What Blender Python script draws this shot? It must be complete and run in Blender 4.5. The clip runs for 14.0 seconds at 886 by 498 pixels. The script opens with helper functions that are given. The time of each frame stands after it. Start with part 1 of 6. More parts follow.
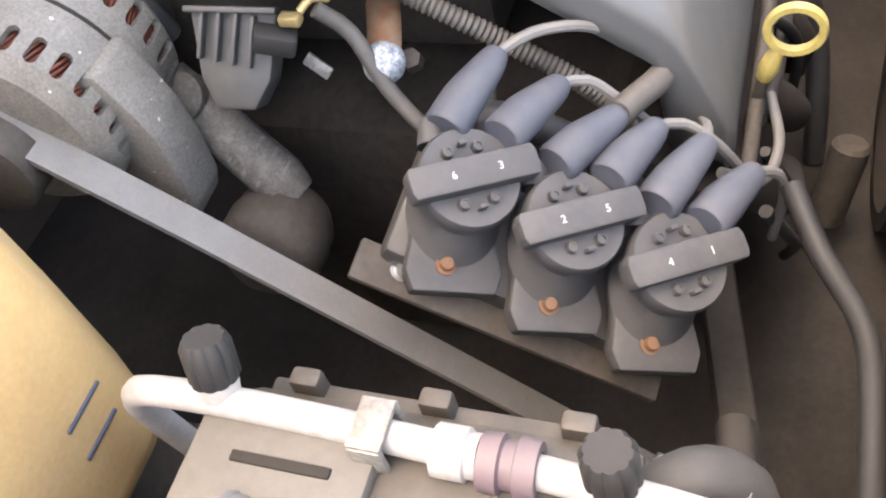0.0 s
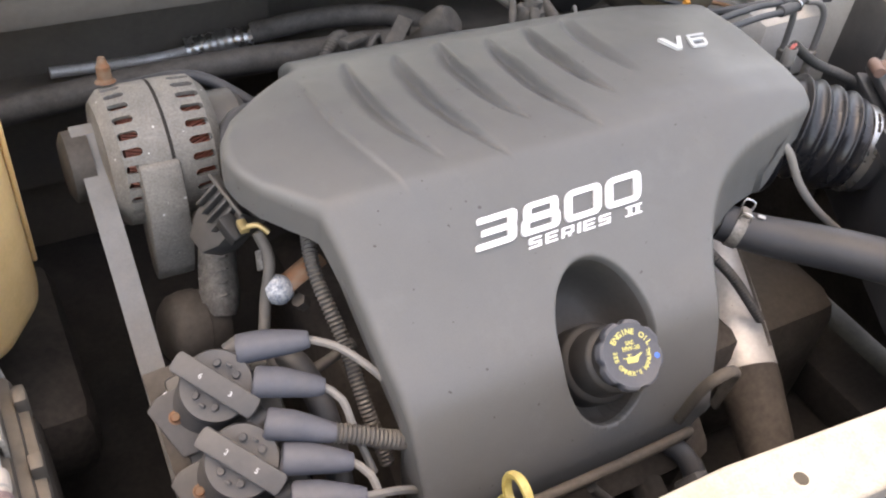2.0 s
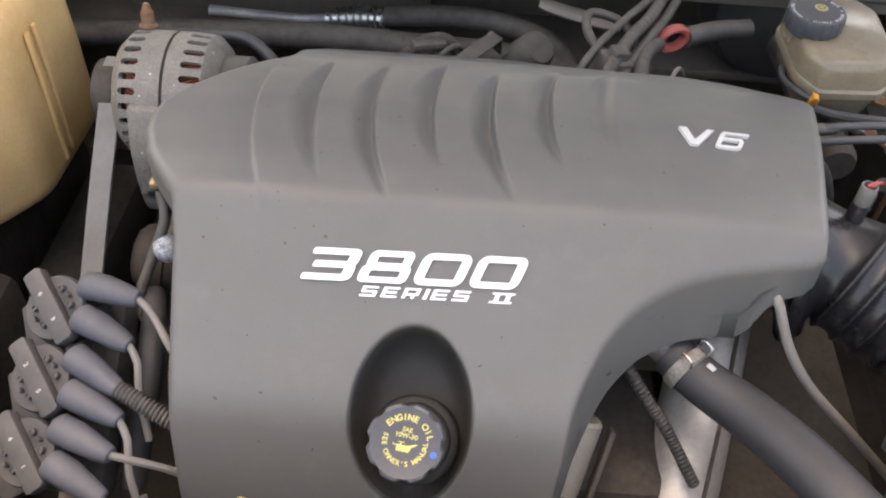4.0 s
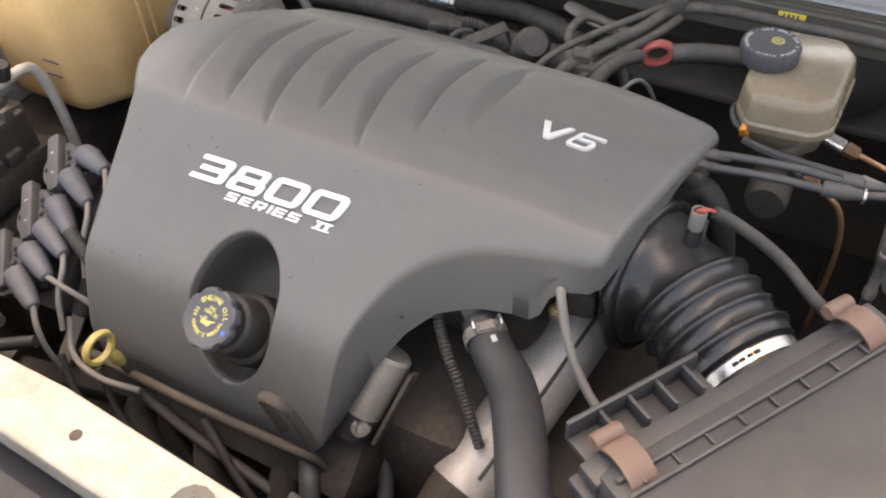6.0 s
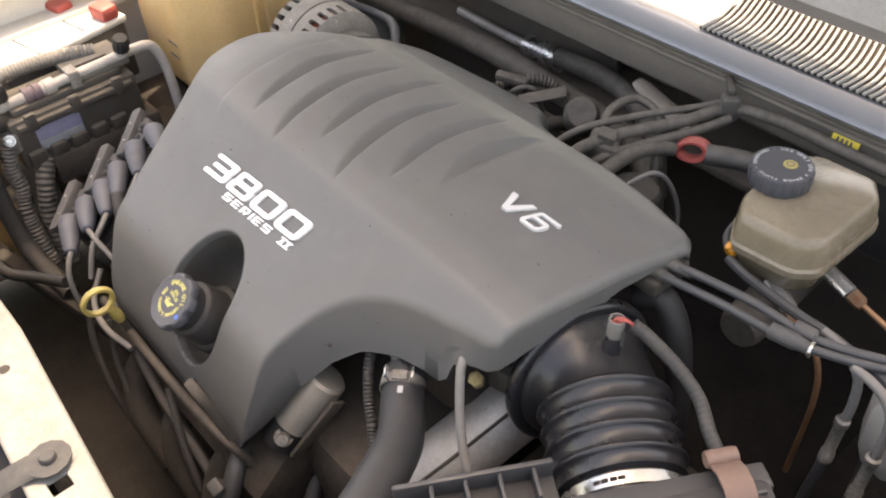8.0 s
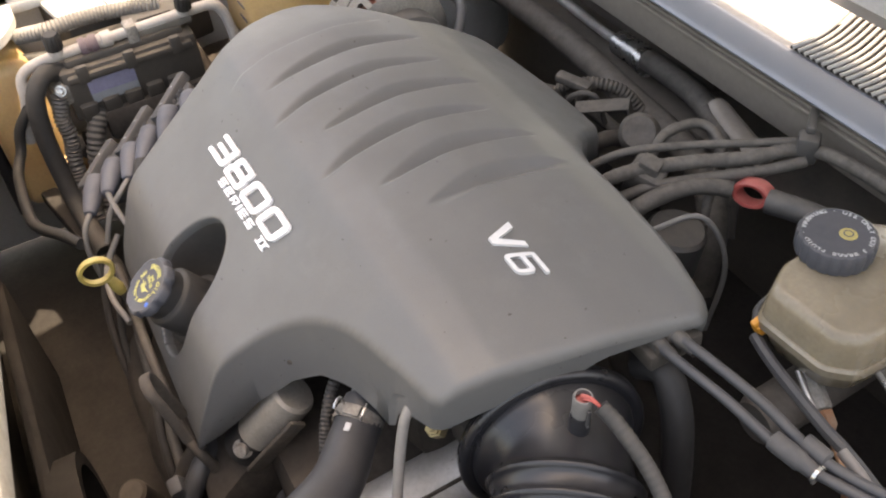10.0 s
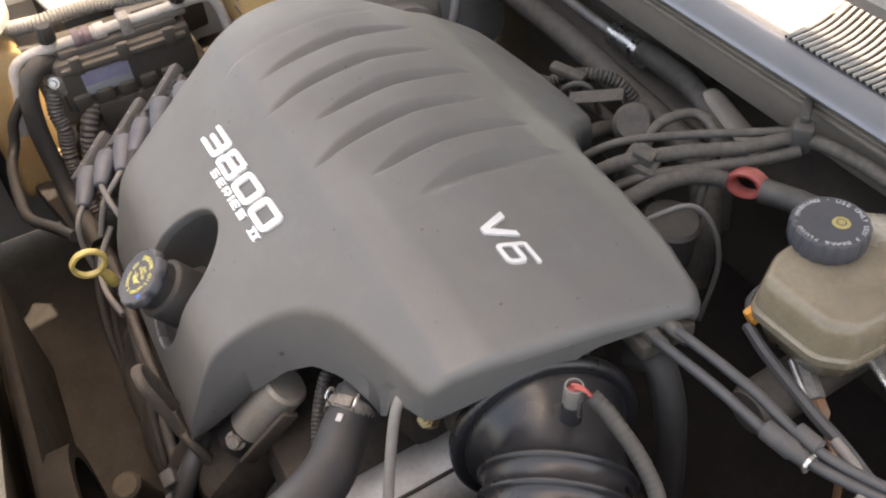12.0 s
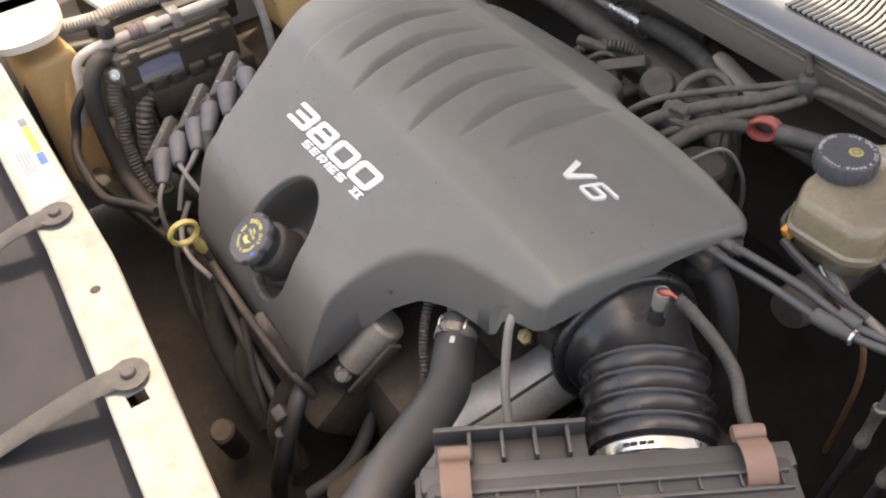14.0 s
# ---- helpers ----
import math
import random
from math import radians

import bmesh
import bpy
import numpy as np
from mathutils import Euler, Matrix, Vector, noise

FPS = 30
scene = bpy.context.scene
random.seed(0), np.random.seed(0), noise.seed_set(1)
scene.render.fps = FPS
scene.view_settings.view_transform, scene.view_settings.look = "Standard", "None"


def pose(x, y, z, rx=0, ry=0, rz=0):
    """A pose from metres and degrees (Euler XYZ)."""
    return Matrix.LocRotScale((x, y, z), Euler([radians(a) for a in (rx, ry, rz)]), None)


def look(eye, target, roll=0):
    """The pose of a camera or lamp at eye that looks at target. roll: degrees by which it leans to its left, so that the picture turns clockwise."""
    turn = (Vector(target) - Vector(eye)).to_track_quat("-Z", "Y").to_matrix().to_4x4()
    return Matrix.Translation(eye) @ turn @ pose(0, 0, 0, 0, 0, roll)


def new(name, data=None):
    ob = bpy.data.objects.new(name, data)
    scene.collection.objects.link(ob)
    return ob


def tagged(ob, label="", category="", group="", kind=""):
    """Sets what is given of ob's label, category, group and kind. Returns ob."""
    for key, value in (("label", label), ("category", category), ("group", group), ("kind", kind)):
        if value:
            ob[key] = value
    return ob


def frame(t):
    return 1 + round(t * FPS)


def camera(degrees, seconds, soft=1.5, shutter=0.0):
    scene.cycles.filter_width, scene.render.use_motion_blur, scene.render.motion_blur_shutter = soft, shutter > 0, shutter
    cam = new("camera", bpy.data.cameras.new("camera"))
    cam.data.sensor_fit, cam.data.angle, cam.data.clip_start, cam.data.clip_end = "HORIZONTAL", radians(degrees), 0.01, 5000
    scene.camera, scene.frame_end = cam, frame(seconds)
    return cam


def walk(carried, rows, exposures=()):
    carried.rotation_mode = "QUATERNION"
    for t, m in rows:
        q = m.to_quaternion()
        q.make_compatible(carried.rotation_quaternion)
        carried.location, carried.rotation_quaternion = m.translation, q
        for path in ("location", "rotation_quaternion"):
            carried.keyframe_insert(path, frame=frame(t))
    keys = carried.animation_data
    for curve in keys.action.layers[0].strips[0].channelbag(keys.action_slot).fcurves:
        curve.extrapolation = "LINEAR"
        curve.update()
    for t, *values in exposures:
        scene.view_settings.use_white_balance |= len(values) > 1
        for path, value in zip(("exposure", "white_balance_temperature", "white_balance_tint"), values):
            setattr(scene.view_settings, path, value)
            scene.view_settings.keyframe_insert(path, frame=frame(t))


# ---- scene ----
cam = camera(51.9, 14.0, soft=2.1)
PATH = [
    (0.0, -0.7328, -0.1729, 1.2265, 37.95, 10.94, -74.03),
    (0.5, -0.6786, -0.2549, 1.3000, 44.10, 4.38, -66.09),
    (1.0, -0.5888, -0.3299, 1.3779, 44.21, -1.54, -47.90),
    (1.5, -0.5136, -0.4161, 1.4062, 45.70, -4.68, -36.27),
    (2.0, -0.5048, -0.5423, 1.4819, 47.59, -5.78, -28.31),
    (4.5, 0.2233, -0.5852, 1.5328, 43.82, 1.89, 13.32),
    (5.0, 0.3694, -0.5204, 1.5336, 42.94, 5.02, 20.62),
    (5.5, 0.4867, -0.5557, 1.5514, 44.23, 4.57, 22.30),
    (6.0, 0.5872, -0.5686, 1.5691, 45.06, 3.47, 28.97),
    (6.5, 0.6549, -0.4184, 1.5632, 45.60, 6.12, 34.39),
    (7.0, 0.6910, -0.3341, 1.5265, 44.07, 5.32, 40.68),
    (7.5, 0.7618, -0.3638, 1.5604, 45.27, 4.36, 43.70),
    (8.0, 0.8286, -0.3609, 1.5904, 47.46, 3.38, 49.09),
    (10.5, 0.8213, -0.1071, 1.5317, 45.85, 4.95, 62.05),
    (11.0, 0.8242, -0.1103, 1.5319, 45.99, 4.69, 61.11),
    (11.5, 0.8235, -0.1200, 1.5315, 46.38, 4.65, 61.11),
    (12.0, 0.8265, -0.1260, 1.5303, 45.91, 4.74, 61.59),
    (12.5, 0.8187, -0.1308, 1.5317, 45.81, 5.28, 62.39),
    (13.0, 0.8059, -0.1326, 1.5412, 43.93, 5.28, 64.11),
    (13.5, 0.8140, -0.2078, 1.5936, 41.04, 7.22, 59.82),
    (14.0, 0.8700, -0.3488, 1.6326, 44.49, 4.07, 56.18),
]
walk(cam, [(t, pose(x, y, z, rx, ry, rz)) for t, x, y, z, rx, ry, rz in PATH], exposures=[(0.0, 3.3, 8200, 12), (0.5, 3.35, 8400, 13), (1.0, 3.05, 8700, 14), (2.0, 2.72, 9000, 14), (4.5, 2.48, 9200, 14), (7.0, 2.52, 9700, 14), (14.0, 2.5, 9600, 14)])

# ---- light: high sun from behind the car's left side, open sky; the raised hood shades the engine ----
SUN_FROM = Vector((-0.118, 0.325, 1.0)).normalized()
world = bpy.data.worlds.new("sky")
scene.world = world
world.use_nodes = True
_n = world.node_tree.nodes
_sky = _n.new("ShaderNodeTexSky")
_sky.sky_type = "NISHITA"
_sky.sun_disc = False
_sky.sun_elevation = math.asin(SUN_FROM.z)
_sky.sun_rotation = math.atan2(SUN_FROM.x, SUN_FROM.y)
_sky.air_density, _sky.dust_density, _sky.ozone_density = 1.0, 4.0, 0.6
_n["Background"].inputs[1].default_value = 0.15
world.node_tree.links.new(_sky.outputs[0], _n["Background"].inputs[0])
_sun = bpy.data.lights.new("sun", "SUN")
_sun.energy, _sun.angle, _sun.color = 1.8, radians(0.53), (1.0, 0.98, 0.95)
sun = new("sun", _sun)
sun.matrix_world = look(SUN_FROM * 20, (0, 0, 0))

# ---- materials ----
def ramp(nt, src, stops):
    r = nt.nodes.new("ShaderNodeValToRGB")
    el = r.color_ramp.elements
    while len(el) < len(stops):
        el.new(0.5)
    for e, (p, c) in zip(el, stops):
        e.position, e.color = p, (*c, 1)
    nt.links.new(src, r.inputs[0])
    return r.outputs[0]


def material(name, col, rough=0.5, metal=0.0, col2=None, big=9.0, mixbig=0.5, fine=180.0, grain=0.15, bump=0.15,
             dust=0.0, dust_col=(0.30, 0.255, 0.205), coat=0.0, rust=None, rust_at=0.62, rough_var=0.12, trans=0.0, specks=None):
    """Base colour varied at two scales, dust that lies on what faces up, optional rust patches, fine relief."""
    m = bpy.data.materials.new(name)
    m.use_nodes = True
    nt = m.node_tree
    b = nt.nodes["Principled BSDF"]
    tc = nt.nodes.new("ShaderNodeTexCoord")

    def tex(scale, detail=4.0, rgh=0.6):
        n = nt.nodes.new("ShaderNodeTexNoise")
        n.inputs["Scale"].default_value, n.inputs["Detail"].default_value, n.inputs["Roughness"].default_value = scale, detail, rgh
        nt.links.new(tc.outputs["Object"], n.inputs["Vector"])
        return n.outputs["Fac"]

    def mix(fac, a, c, mode="MIX"):
        n = nt.nodes.new("ShaderNodeMix")
        n.data_type, n.blend_type = "RGBA", mode
        for sock, v in ((n.inputs[0], fac), (n.inputs[6], a), (n.inputs[7], c)):
            if isinstance(v, (int, float)):
                sock.default_value = v
            elif isinstance(v, tuple):
                sock.default_value = (*v, 1)
            else:
                nt.links.new(v, sock)
        return n.outputs[2]

    large, small = tex(big), tex(fine, 3.0)
    c2 = col2 or tuple(v * 0.72 for v in col)
    f = ramp(nt, large, [(0.36, (0, 0, 0)), (0.66, (mixbig,) * 3)])
    out = mix(f, col, c2)
    g = ramp(nt, small, [(0.3, (1 - grain,) * 3), (0.7, (1 + grain * 0.0,) * 3)])
    out = mix(1.0, out, g, "MULTIPLY")
    rgh = nt.nodes.new("ShaderNodeMapRange")
    rgh.inputs[1].default_value, rgh.inputs[2].default_value = 0.3, 0.7
    rgh.inputs[3].default_value, rgh.inputs[4].default_value = max(0.02, rough - rough_var), min(1, rough + rough_var)
    nt.links.new(large, rgh.inputs[0])
    if rust:
        rf = ramp(nt, tex(big * 5, 6.0, 0.7), [(rust_at - 0.06, (0, 0, 0)), (rust_at + 0.05, (1, 1, 1))])
        out = mix(rf, out, rust)
    if specks:
        sf = ramp(nt, tex(150, 1.0, 0.4), [(0.775, (0, 0, 0)), (0.79, (1, 1, 1))])
        out = mix(sf, out, specks)
        scuff = ramp(nt, tex(14, 8.0, 0.75), [(0.56, (0, 0, 0)), (0.72, (0.35,) * 3)])
        out = mix(scuff, out, tuple(v * 1.25 for v in col))
    if dust > 0:
        geo = nt.nodes.new("ShaderNodeNewGeometry")
        sep = nt.nodes.new("ShaderNodeSeparateXYZ")
        nt.links.new(geo.outputs["Normal"], sep.inputs[0])
        up = nt.nodes.new("ShaderNodeMapRange")
        up.inputs[1].default_value, up.inputs[2].default_value = -0.2, 0.9
        up.inputs[3].default_value, up.inputs[4].default_value = 0.25, 1.0
        nt.links.new(sep.outputs[2], up.inputs[0])
        dn = ramp(nt, tex(big * 3.1, 5.0, 0.65), [(0.3, (0.35,) * 3), (0.7, (1.0,) * 3)])
        d1 = mix(1.0, dn, up.outputs[0], "MULTIPLY")
        d2 = mix(1.0, d1, (dust, dust, dust), "MULTIPLY")
        out = mix(d2, out, dust_col)
    nt.links.new(out, b.inputs["Base Color"])
    nt.links.new(rgh.outputs[0], b.inputs["Roughness"])
    b.inputs["Metallic"].default_value = metal
    b.inputs["Coat Weight"].default_value = coat
    if trans:
        b.inputs["Subsurface Weight"].default_value = trans
        b.inputs["Subsurface Radius"].default_value = (0.02, 0.012, 0.005)
        b.inputs["Subsurface Scale"].default_value = 0.6
    if bump > 0:
        bp = nt.nodes.new("ShaderNodeBump")
        bp.inputs["Strength"].default_value, bp.inputs["Distance"].default_value = bump, 0.0006
        nt.links.new(small, bp.inputs["Height"])
        nt.links.new(bp.outputs[0], b.inputs["Normal"])
    return m


COVER = material("cover_plastic", (0.108, 0.110, 0.111), 0.46, col2=(0.096, 0.095, 0.093), big=6, fine=900, grain=0.12, bump=0.10, dust=0.12, specks=(0.03, 0.027, 0.025), dust_col=(0.25, 0.225, 0.19))
BLACK = material("black_plastic", (0.04, 0.041, 0.044), 0.5, dust=0.3)
GREYP = material("dusty_grey_plastic", (0.048, 0.050, 0.056), 0.6, dust=0.18)
RUBBER = material("black_rubber", (0.040, 0.044, 0.052), 0.5, dust=0.14, fine=400)
TAPE = material("cloth_tape", (0.030, 0.030, 0.031), 0.7, dust=0.14, fine=500, bump=0.4)
HOSEB = material("blue_black_hose", (0.026, 0.029, 0.036), 0.5, dust=0.07, fine=400)
BELLOWS = material("bellows_rubber", (0.015, 0.016, 0.020), 0.31, dust=0.04, fine=300, bump=0.05)
BOOT = material("boot_rubber", (0.058, 0.067, 0.092), 0.6, dust=0.15)
TRAYP = material("dusty_tray_plastic", (0.14, 0.13, 0.115), 0.75, dust=0.12)
# cover plastic again, darkened for the shade inside the well
WELL_SHADE = material("shaded_well_plastic", (0.065, 0.061, 0.057), 0.6, dust=0.06)
WIRE = material("wire_sheath", (0.17, 0.165, 0.16), 0.6, dust=0.3)
LOOM = material("loom_conduit", (0.055, 0.054, 0.055), 0.6, dust=0.33)
ALU = material("cast_aluminium", (0.36, 0.35, 0.335), 0.55, 0.35, col2=(0.20, 0.185, 0.165), big=40, mixbig=0.9, fine=260, grain=0.5, bump=0.6, dust=0.35)
SPECK = material("speckled_casting", (0.27, 0.25, 0.225), 0.65, 0.15, col2=(0.20, 0.185, 0.165), big=30, mixbig=0.8, fine=420, grain=0.4, bump=0.6, dust=0.2, specks=(0.6, 0.58, 0.55))
PALEM = material("pale_dull_metal", (0.30, 0.28, 0.25), 0.55, 0.2, col2=(0.22, 0.20, 0.175), big=22, mixbig=0.8, fine=300, grain=0.2, bump=0.15, dust=0.3)
CASTG = material("rough_grey_casting", (0.17, 0.165, 0.155), 0.7, 0.15, col2=(0.10, 0.095, 0.088), big=90, mixbig=1.0, fine=380, grain=0.5, bump=0.7, dust=0.3)
BALLW = material("corroded_white", (0.62, 0.64, 0.66), 0.6, 0.1, col2=(0.20, 0.24, 0.30), big=260, mixbig=1.0, fine=500, grain=0.5, bump=0.6, dust=0.05)
STEEL = material("bright_steel", (0.62, 0.61, 0.59), 0.28, 0.9, big=30, dust=0.1)
PIPEALU = material("aluminium_pipe", (0.64, 0.62, 0.595), 0.5, 0.4, col2=(0.44, 0.41, 0.37), big=18, mixbig=0.8, dust=0.12, rust=(0.12, 0.07, 0.04), rust_at=0.70)
WHITEPIPE = material("oxidised_pipe", (0.47, 0.45, 0.43), 0.6, 0.15, col2=(0.38, 0.34, 0.31), big=35, mixbig=0.8, dust=0.15)
MAUVE = material("faded_collar", (0.14, 0.095, 0.115), 0.6, dust=0.25)
RUST = material("rusty_bolt", (0.20, 0.125, 0.08), 0.75, 0.25, col2=(0.22, 0.09, 0.04), big=80, mixbig=1.0, dust=0.1)
COPPER = material("copper_line", (0.42, 0.22, 0.12), 0.45, 0.6, big=40, dust=0.2)
WINDING = material("copper_winding", (0.32, 0.085, 0.05), 0.5, 0.3, big=120, dust=0.1)
GOLD = material("zinc_gold", (0.55, 0.42, 0.20), 0.4, 0.6, big=60, dust=0.15)
YELLOW = material("yellow_plastic", (0.52, 0.42, 0.12), 0.5, col2=(0.36, 0.28, 0.08), big=60, mixbig=0.8, dust=0.3)
RED = material("red_plastic", (0.47, 0.07, 0.06), 0.5, dust=0.25)
ORANGE = material("orange_plastic", (0.75, 0.30, 0.03), 0.5, dust=0.12)
BLUE = material("blue_mark", (0.05, 0.16, 0.6), 0.5)
LETTER = material("yellow_print", (0.62, 0.58, 0.20), 0.6, grain=0.25, bump=0.0)
WHITEINK = material("white_print", (0.55, 0.55, 0.55), 0.6, grain=0.25, bump=0.0)
V6GREY = material("grey_silver_badge", (0.60, 0.60, 0.60), 0.45, big=60, mixbig=0.3, grain=0.1, bump=0.03)
BADGE = material("silver_badge", (0.86, 0.86, 0.88), 0.38, 0.0, big=60, mixbig=0.15, grain=0.05, bump=0.03, coat=0.3)
CAPBLUE = material("cap_plastic", (0.052, 0.058, 0.075), 0.5, dust=0.12)
TANK = material("yellowed_tank", (0.66, 0.45, 0.22), 0.45, col2=(0.52, 0.31, 0.13), big=7, mixbig=0.8, fine=220, grain=0.12, bump=0.2, dust=0.12, trans=0.25)
RESV = material("aged_reservoir", (0.25, 0.205, 0.145), 0.25, col2=(0.14, 0.112, 0.076), big=12, mixbig=0.9, fine=240, bump=0.15, dust=0.15, coat=0.15, trans=0.1)
# white paint set this dark so that the sunlit bar doesn't clip
PAINTW = material("darkened_white_paint", (0.200, 0.203, 0.203), 0.6, col2=(0.135, 0.131, 0.124), big=26, mixbig=0.8, fine=320, grain=0.25, bump=0.25, dust=0.15, rust=(0.26, 0.22, 0.18), rust_at=0.70)
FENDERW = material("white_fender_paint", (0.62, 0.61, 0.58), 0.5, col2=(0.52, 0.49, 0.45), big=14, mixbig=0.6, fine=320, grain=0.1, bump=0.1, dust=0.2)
PAINTB = material("blue_grey_paint", (0.19, 0.208, 0.24), 0.38, 0.2, col2=(0.15, 0.165, 0.19), big=5, fine=700, grain=0.06, bump=0.05, coat=0.5, dust=0.12)
# pad dust, raised further to stand in for haze
FIRE = material("firewall_pad", (0.135, 0.118, 0.102), 0.8, big=6, fine=120, bump=0.5, dust=0.5)
DUSTY = material("dusty_rubber", (0.070, 0.065, 0.060), 0.7, col2=(0.040, 0.037, 0.034), big=28, mixbig=0.9, fine=300, grain=0.4, bump=0.5, dust=0.5, dust_col=(0.20, 0.168, 0.138))
# grime, its brown lifted to stand in for haze over deep parts
GRIME = material("grime_with_haze", (0.066, 0.056, 0.049), 0.9, col2=(0.034, 0.029, 0.026), big=9, mixbig=0.9, fine=120, grain=0.4, bump=0.6, dust=0.28, dust_col=(0.14, 0.118, 0.098))
# darker copy of the grime; its colour dims the sun patch low down
FLOORM = material("shaded_grime", (0.034, 0.029, 0.026), 0.9, col2=(0.022, 0.019, 0.017), big=11, mixbig=0.9, fine=120, grain=0.4, bump=0.6, dust=0.15, dust_col=(0.11, 0.093, 0.078))
DUSTYM = material("dusty_sheet_steel", (0.20, 0.18, 0.16), 0.65, 0.3, dust=0.4)
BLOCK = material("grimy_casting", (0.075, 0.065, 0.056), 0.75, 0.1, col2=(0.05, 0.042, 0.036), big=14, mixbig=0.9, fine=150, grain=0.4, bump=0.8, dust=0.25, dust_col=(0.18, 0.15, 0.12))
BELT = material("belt_back", (0.200, 0.198, 0.195), 0.6, big=25, fine=500, dust=0.3)
HOOD = material("hood_underside", (0.60, 0.63, 0.67), 0.6, fine=140, bump=0.6, dust=0.0)
BOUNCE_GROUND = material("pale_ground", (0.40, 0.365, 0.31), 0.85, big=0.6, fine=90, grain=0.5, bump=0.8)
VENT = material("cowl_grille", (0.36, 0.355, 0.345), 0.5, 0.1, big=20, dust=0.2)
DARK = material("deep_black", (0.022, 0.02, 0.019), 0.85, dust=0.15, dust_col=(0.15, 0.125, 0.10))
NECK_BLACK = material("clean_black", (0.017, 0.017, 0.018), 0.62, dust=0.05)
FRONT_BLACK = material("front_panel_black", (0.018, 0.019, 0.024), 0.75, big=5, fine=400, dust=0.02)
FRONT_BLACK.node_tree.nodes["Principled BSDF"].inputs["Specular IOR Level"].default_value = 0.25
CLIP = material("faded_clip", (0.165, 0.092, 0.074), 0.6, col2=(0.11, 0.062, 0.048), dust=0.2)
AIRBOX = material("airbox_plastic", (0.036, 0.038, 0.044), 0.5, dust=0.09, fine=700, bump=0.2)
FUSEP = material("dusty_fuse_box_plastic", (0.045, 0.040, 0.036), 0.6, big=14, dust=0.4, dust_col=(0.17, 0.14, 0.11))
LABELW = material("paper_label", (0.225, 0.240, 0.262), 0.55, big=40, mixbig=0.2, grain=0.06, bump=0.0)
LABELY = material("yellow_label", (0.24, 0.17, 0.03), 0.55, grain=0.06, bump=0.0)
LABELTAG = material("yellow_tag_print", (0.75, 0.56, 0.06), 0.5, grain=0.06, bump=0.0)
LABELB = material("blue_label", (0.012, 0.055, 0.20), 0.55, grain=0.06, bump=0.0)
INK = material("grey_print", (0.07, 0.08, 0.11), 0.6, bump=0.0)
VIOLET = material("violet_sticker", (0.22, 0.22, 0.34), 0.55, big=40, dust=0.3)
STRAP = material("brace_paint", (0.030, 0.031, 0.036), 0.6, 0.0, col2=(0.055, 0.055, 0.056), big=40, mixbig=0.9, dust=0.04, rust=(0.12, 0.06, 0.035), rust_at=0.68)

for _m in (STRAP, PAINTW, FENDERW, FRONT_BLACK, GRIME, DARK):
    _m.node_tree.nodes["Principled BSDF"].inputs["Specular IOR Level"].default_value = 0.2


# ---- building helpers ----
def thing(name, label, category, at=(0, 0, 0), group="", kind=""):
    ob = new(name)
    ob.location = at
    ob.empty_display_size = 0.02
    bpy.context.view_layer.update()
    return tagged(ob, label, category, group, kind)


def part(name, bm, mat, parent=None, label="", smooth=True, sharp=38):
    """Links a bmesh, modelled in the world's axes, as one mesh object under its thing or part."""
    me = bpy.data.meshes.new(name)
    bmesh.ops.recalc_face_normals(bm, faces=bm.faces)
    for f in bm.faces:
        f.smooth = smooth
    if smooth:
        for e in bm.edges:
            if len(e.link_faces) == 2 and e.calc_face_angle(0) > radians(sharp):
                e.smooth = False
    bm.to_mesh(me)
    bm.free()
    me.materials.append(mat)
    ob = new(name, me)
    if parent is not None:
        ob.parent = parent
        up, m = parent, Matrix.Identity(4)
        chain = []
        while up is not None:
            chain.append(up)
            up = up.parent
        for o in reversed(chain):
            m = m @ o.matrix_parent_inverse @ o.matrix_basis
        ob.matrix_parent_inverse = m.inverted()
    if label:
        ob["label"] = label
    return ob


def solo(name, bm, mat, label, category, group="", kind="", **k):
    """A thing that is one mesh."""
    return tagged(part(name, bm, mat, None, **k), label, category, group, kind)


def join(*bms):
    out = bmesh.new()
    for b in bms:
        me = bpy.data.meshes.new("tmp")
        b.to_mesh(me)
        b.free()
        out.from_mesh(me)
        bpy.data.meshes.remove(me)
    return out


def moved(bm, m):
    bmesh.ops.transform(bm, matrix=m, verts=bm.verts)
    return bm


def axes(origin, z, x=(1, 0, 0)):
    """A frame at origin with its z axis along z and its x axis near x."""
    z = Vector(z).normalized()
    x = Vector(x)
    x = (x - z * x.dot(z)).normalized()
    y = z.cross(x)
    m = Matrix((x, y, z)).transposed().to_4x4()
    m.translation = origin
    return m


def rbox(sx, sy, sz, bevel=0.003, at=(0, 0, 0), seg=2):
    bm = bmesh.new()
    bmesh.ops.create_cube(bm, size=1)
    bmesh.ops.scale(bm, vec=(sx, sy, sz), verts=bm.verts)
    if bevel:
        bmesh.ops.bevel(bm, geom=bm.edges[:], offset=min(bevel, 0.45 * min(sx, sy, sz)), segments=seg, affect="EDGES", profile=0.5)
    bmesh.ops.translate(bm, vec=at, verts=bm.verts)
    return bm


def prism(poly, z0, z1, bevel=0.0, seg=2):
    """A closed plan outline drawn up from z0 to z1."""
    bm = bmesh.new()
    vs = [bm.verts.new((x, y, z0)) for x, y in poly]
    f = bm.faces.new(vs)
    r = bmesh.ops.extrude_face_region(bm, geom=[f])
    bmesh.ops.translate(bm, vec=(0, 0, z1 - z0), verts=[v for v in r["geom"] if isinstance(v, bmesh.types.BMVert)])
    bmesh.ops.recalc_face_normals(bm, faces=bm.faces)
    if bevel:
        bmesh.ops.bevel(bm, geom=bm.edges[:], offset=bevel, segments=seg, affect="EDGES", profile=0.5)
    return bm


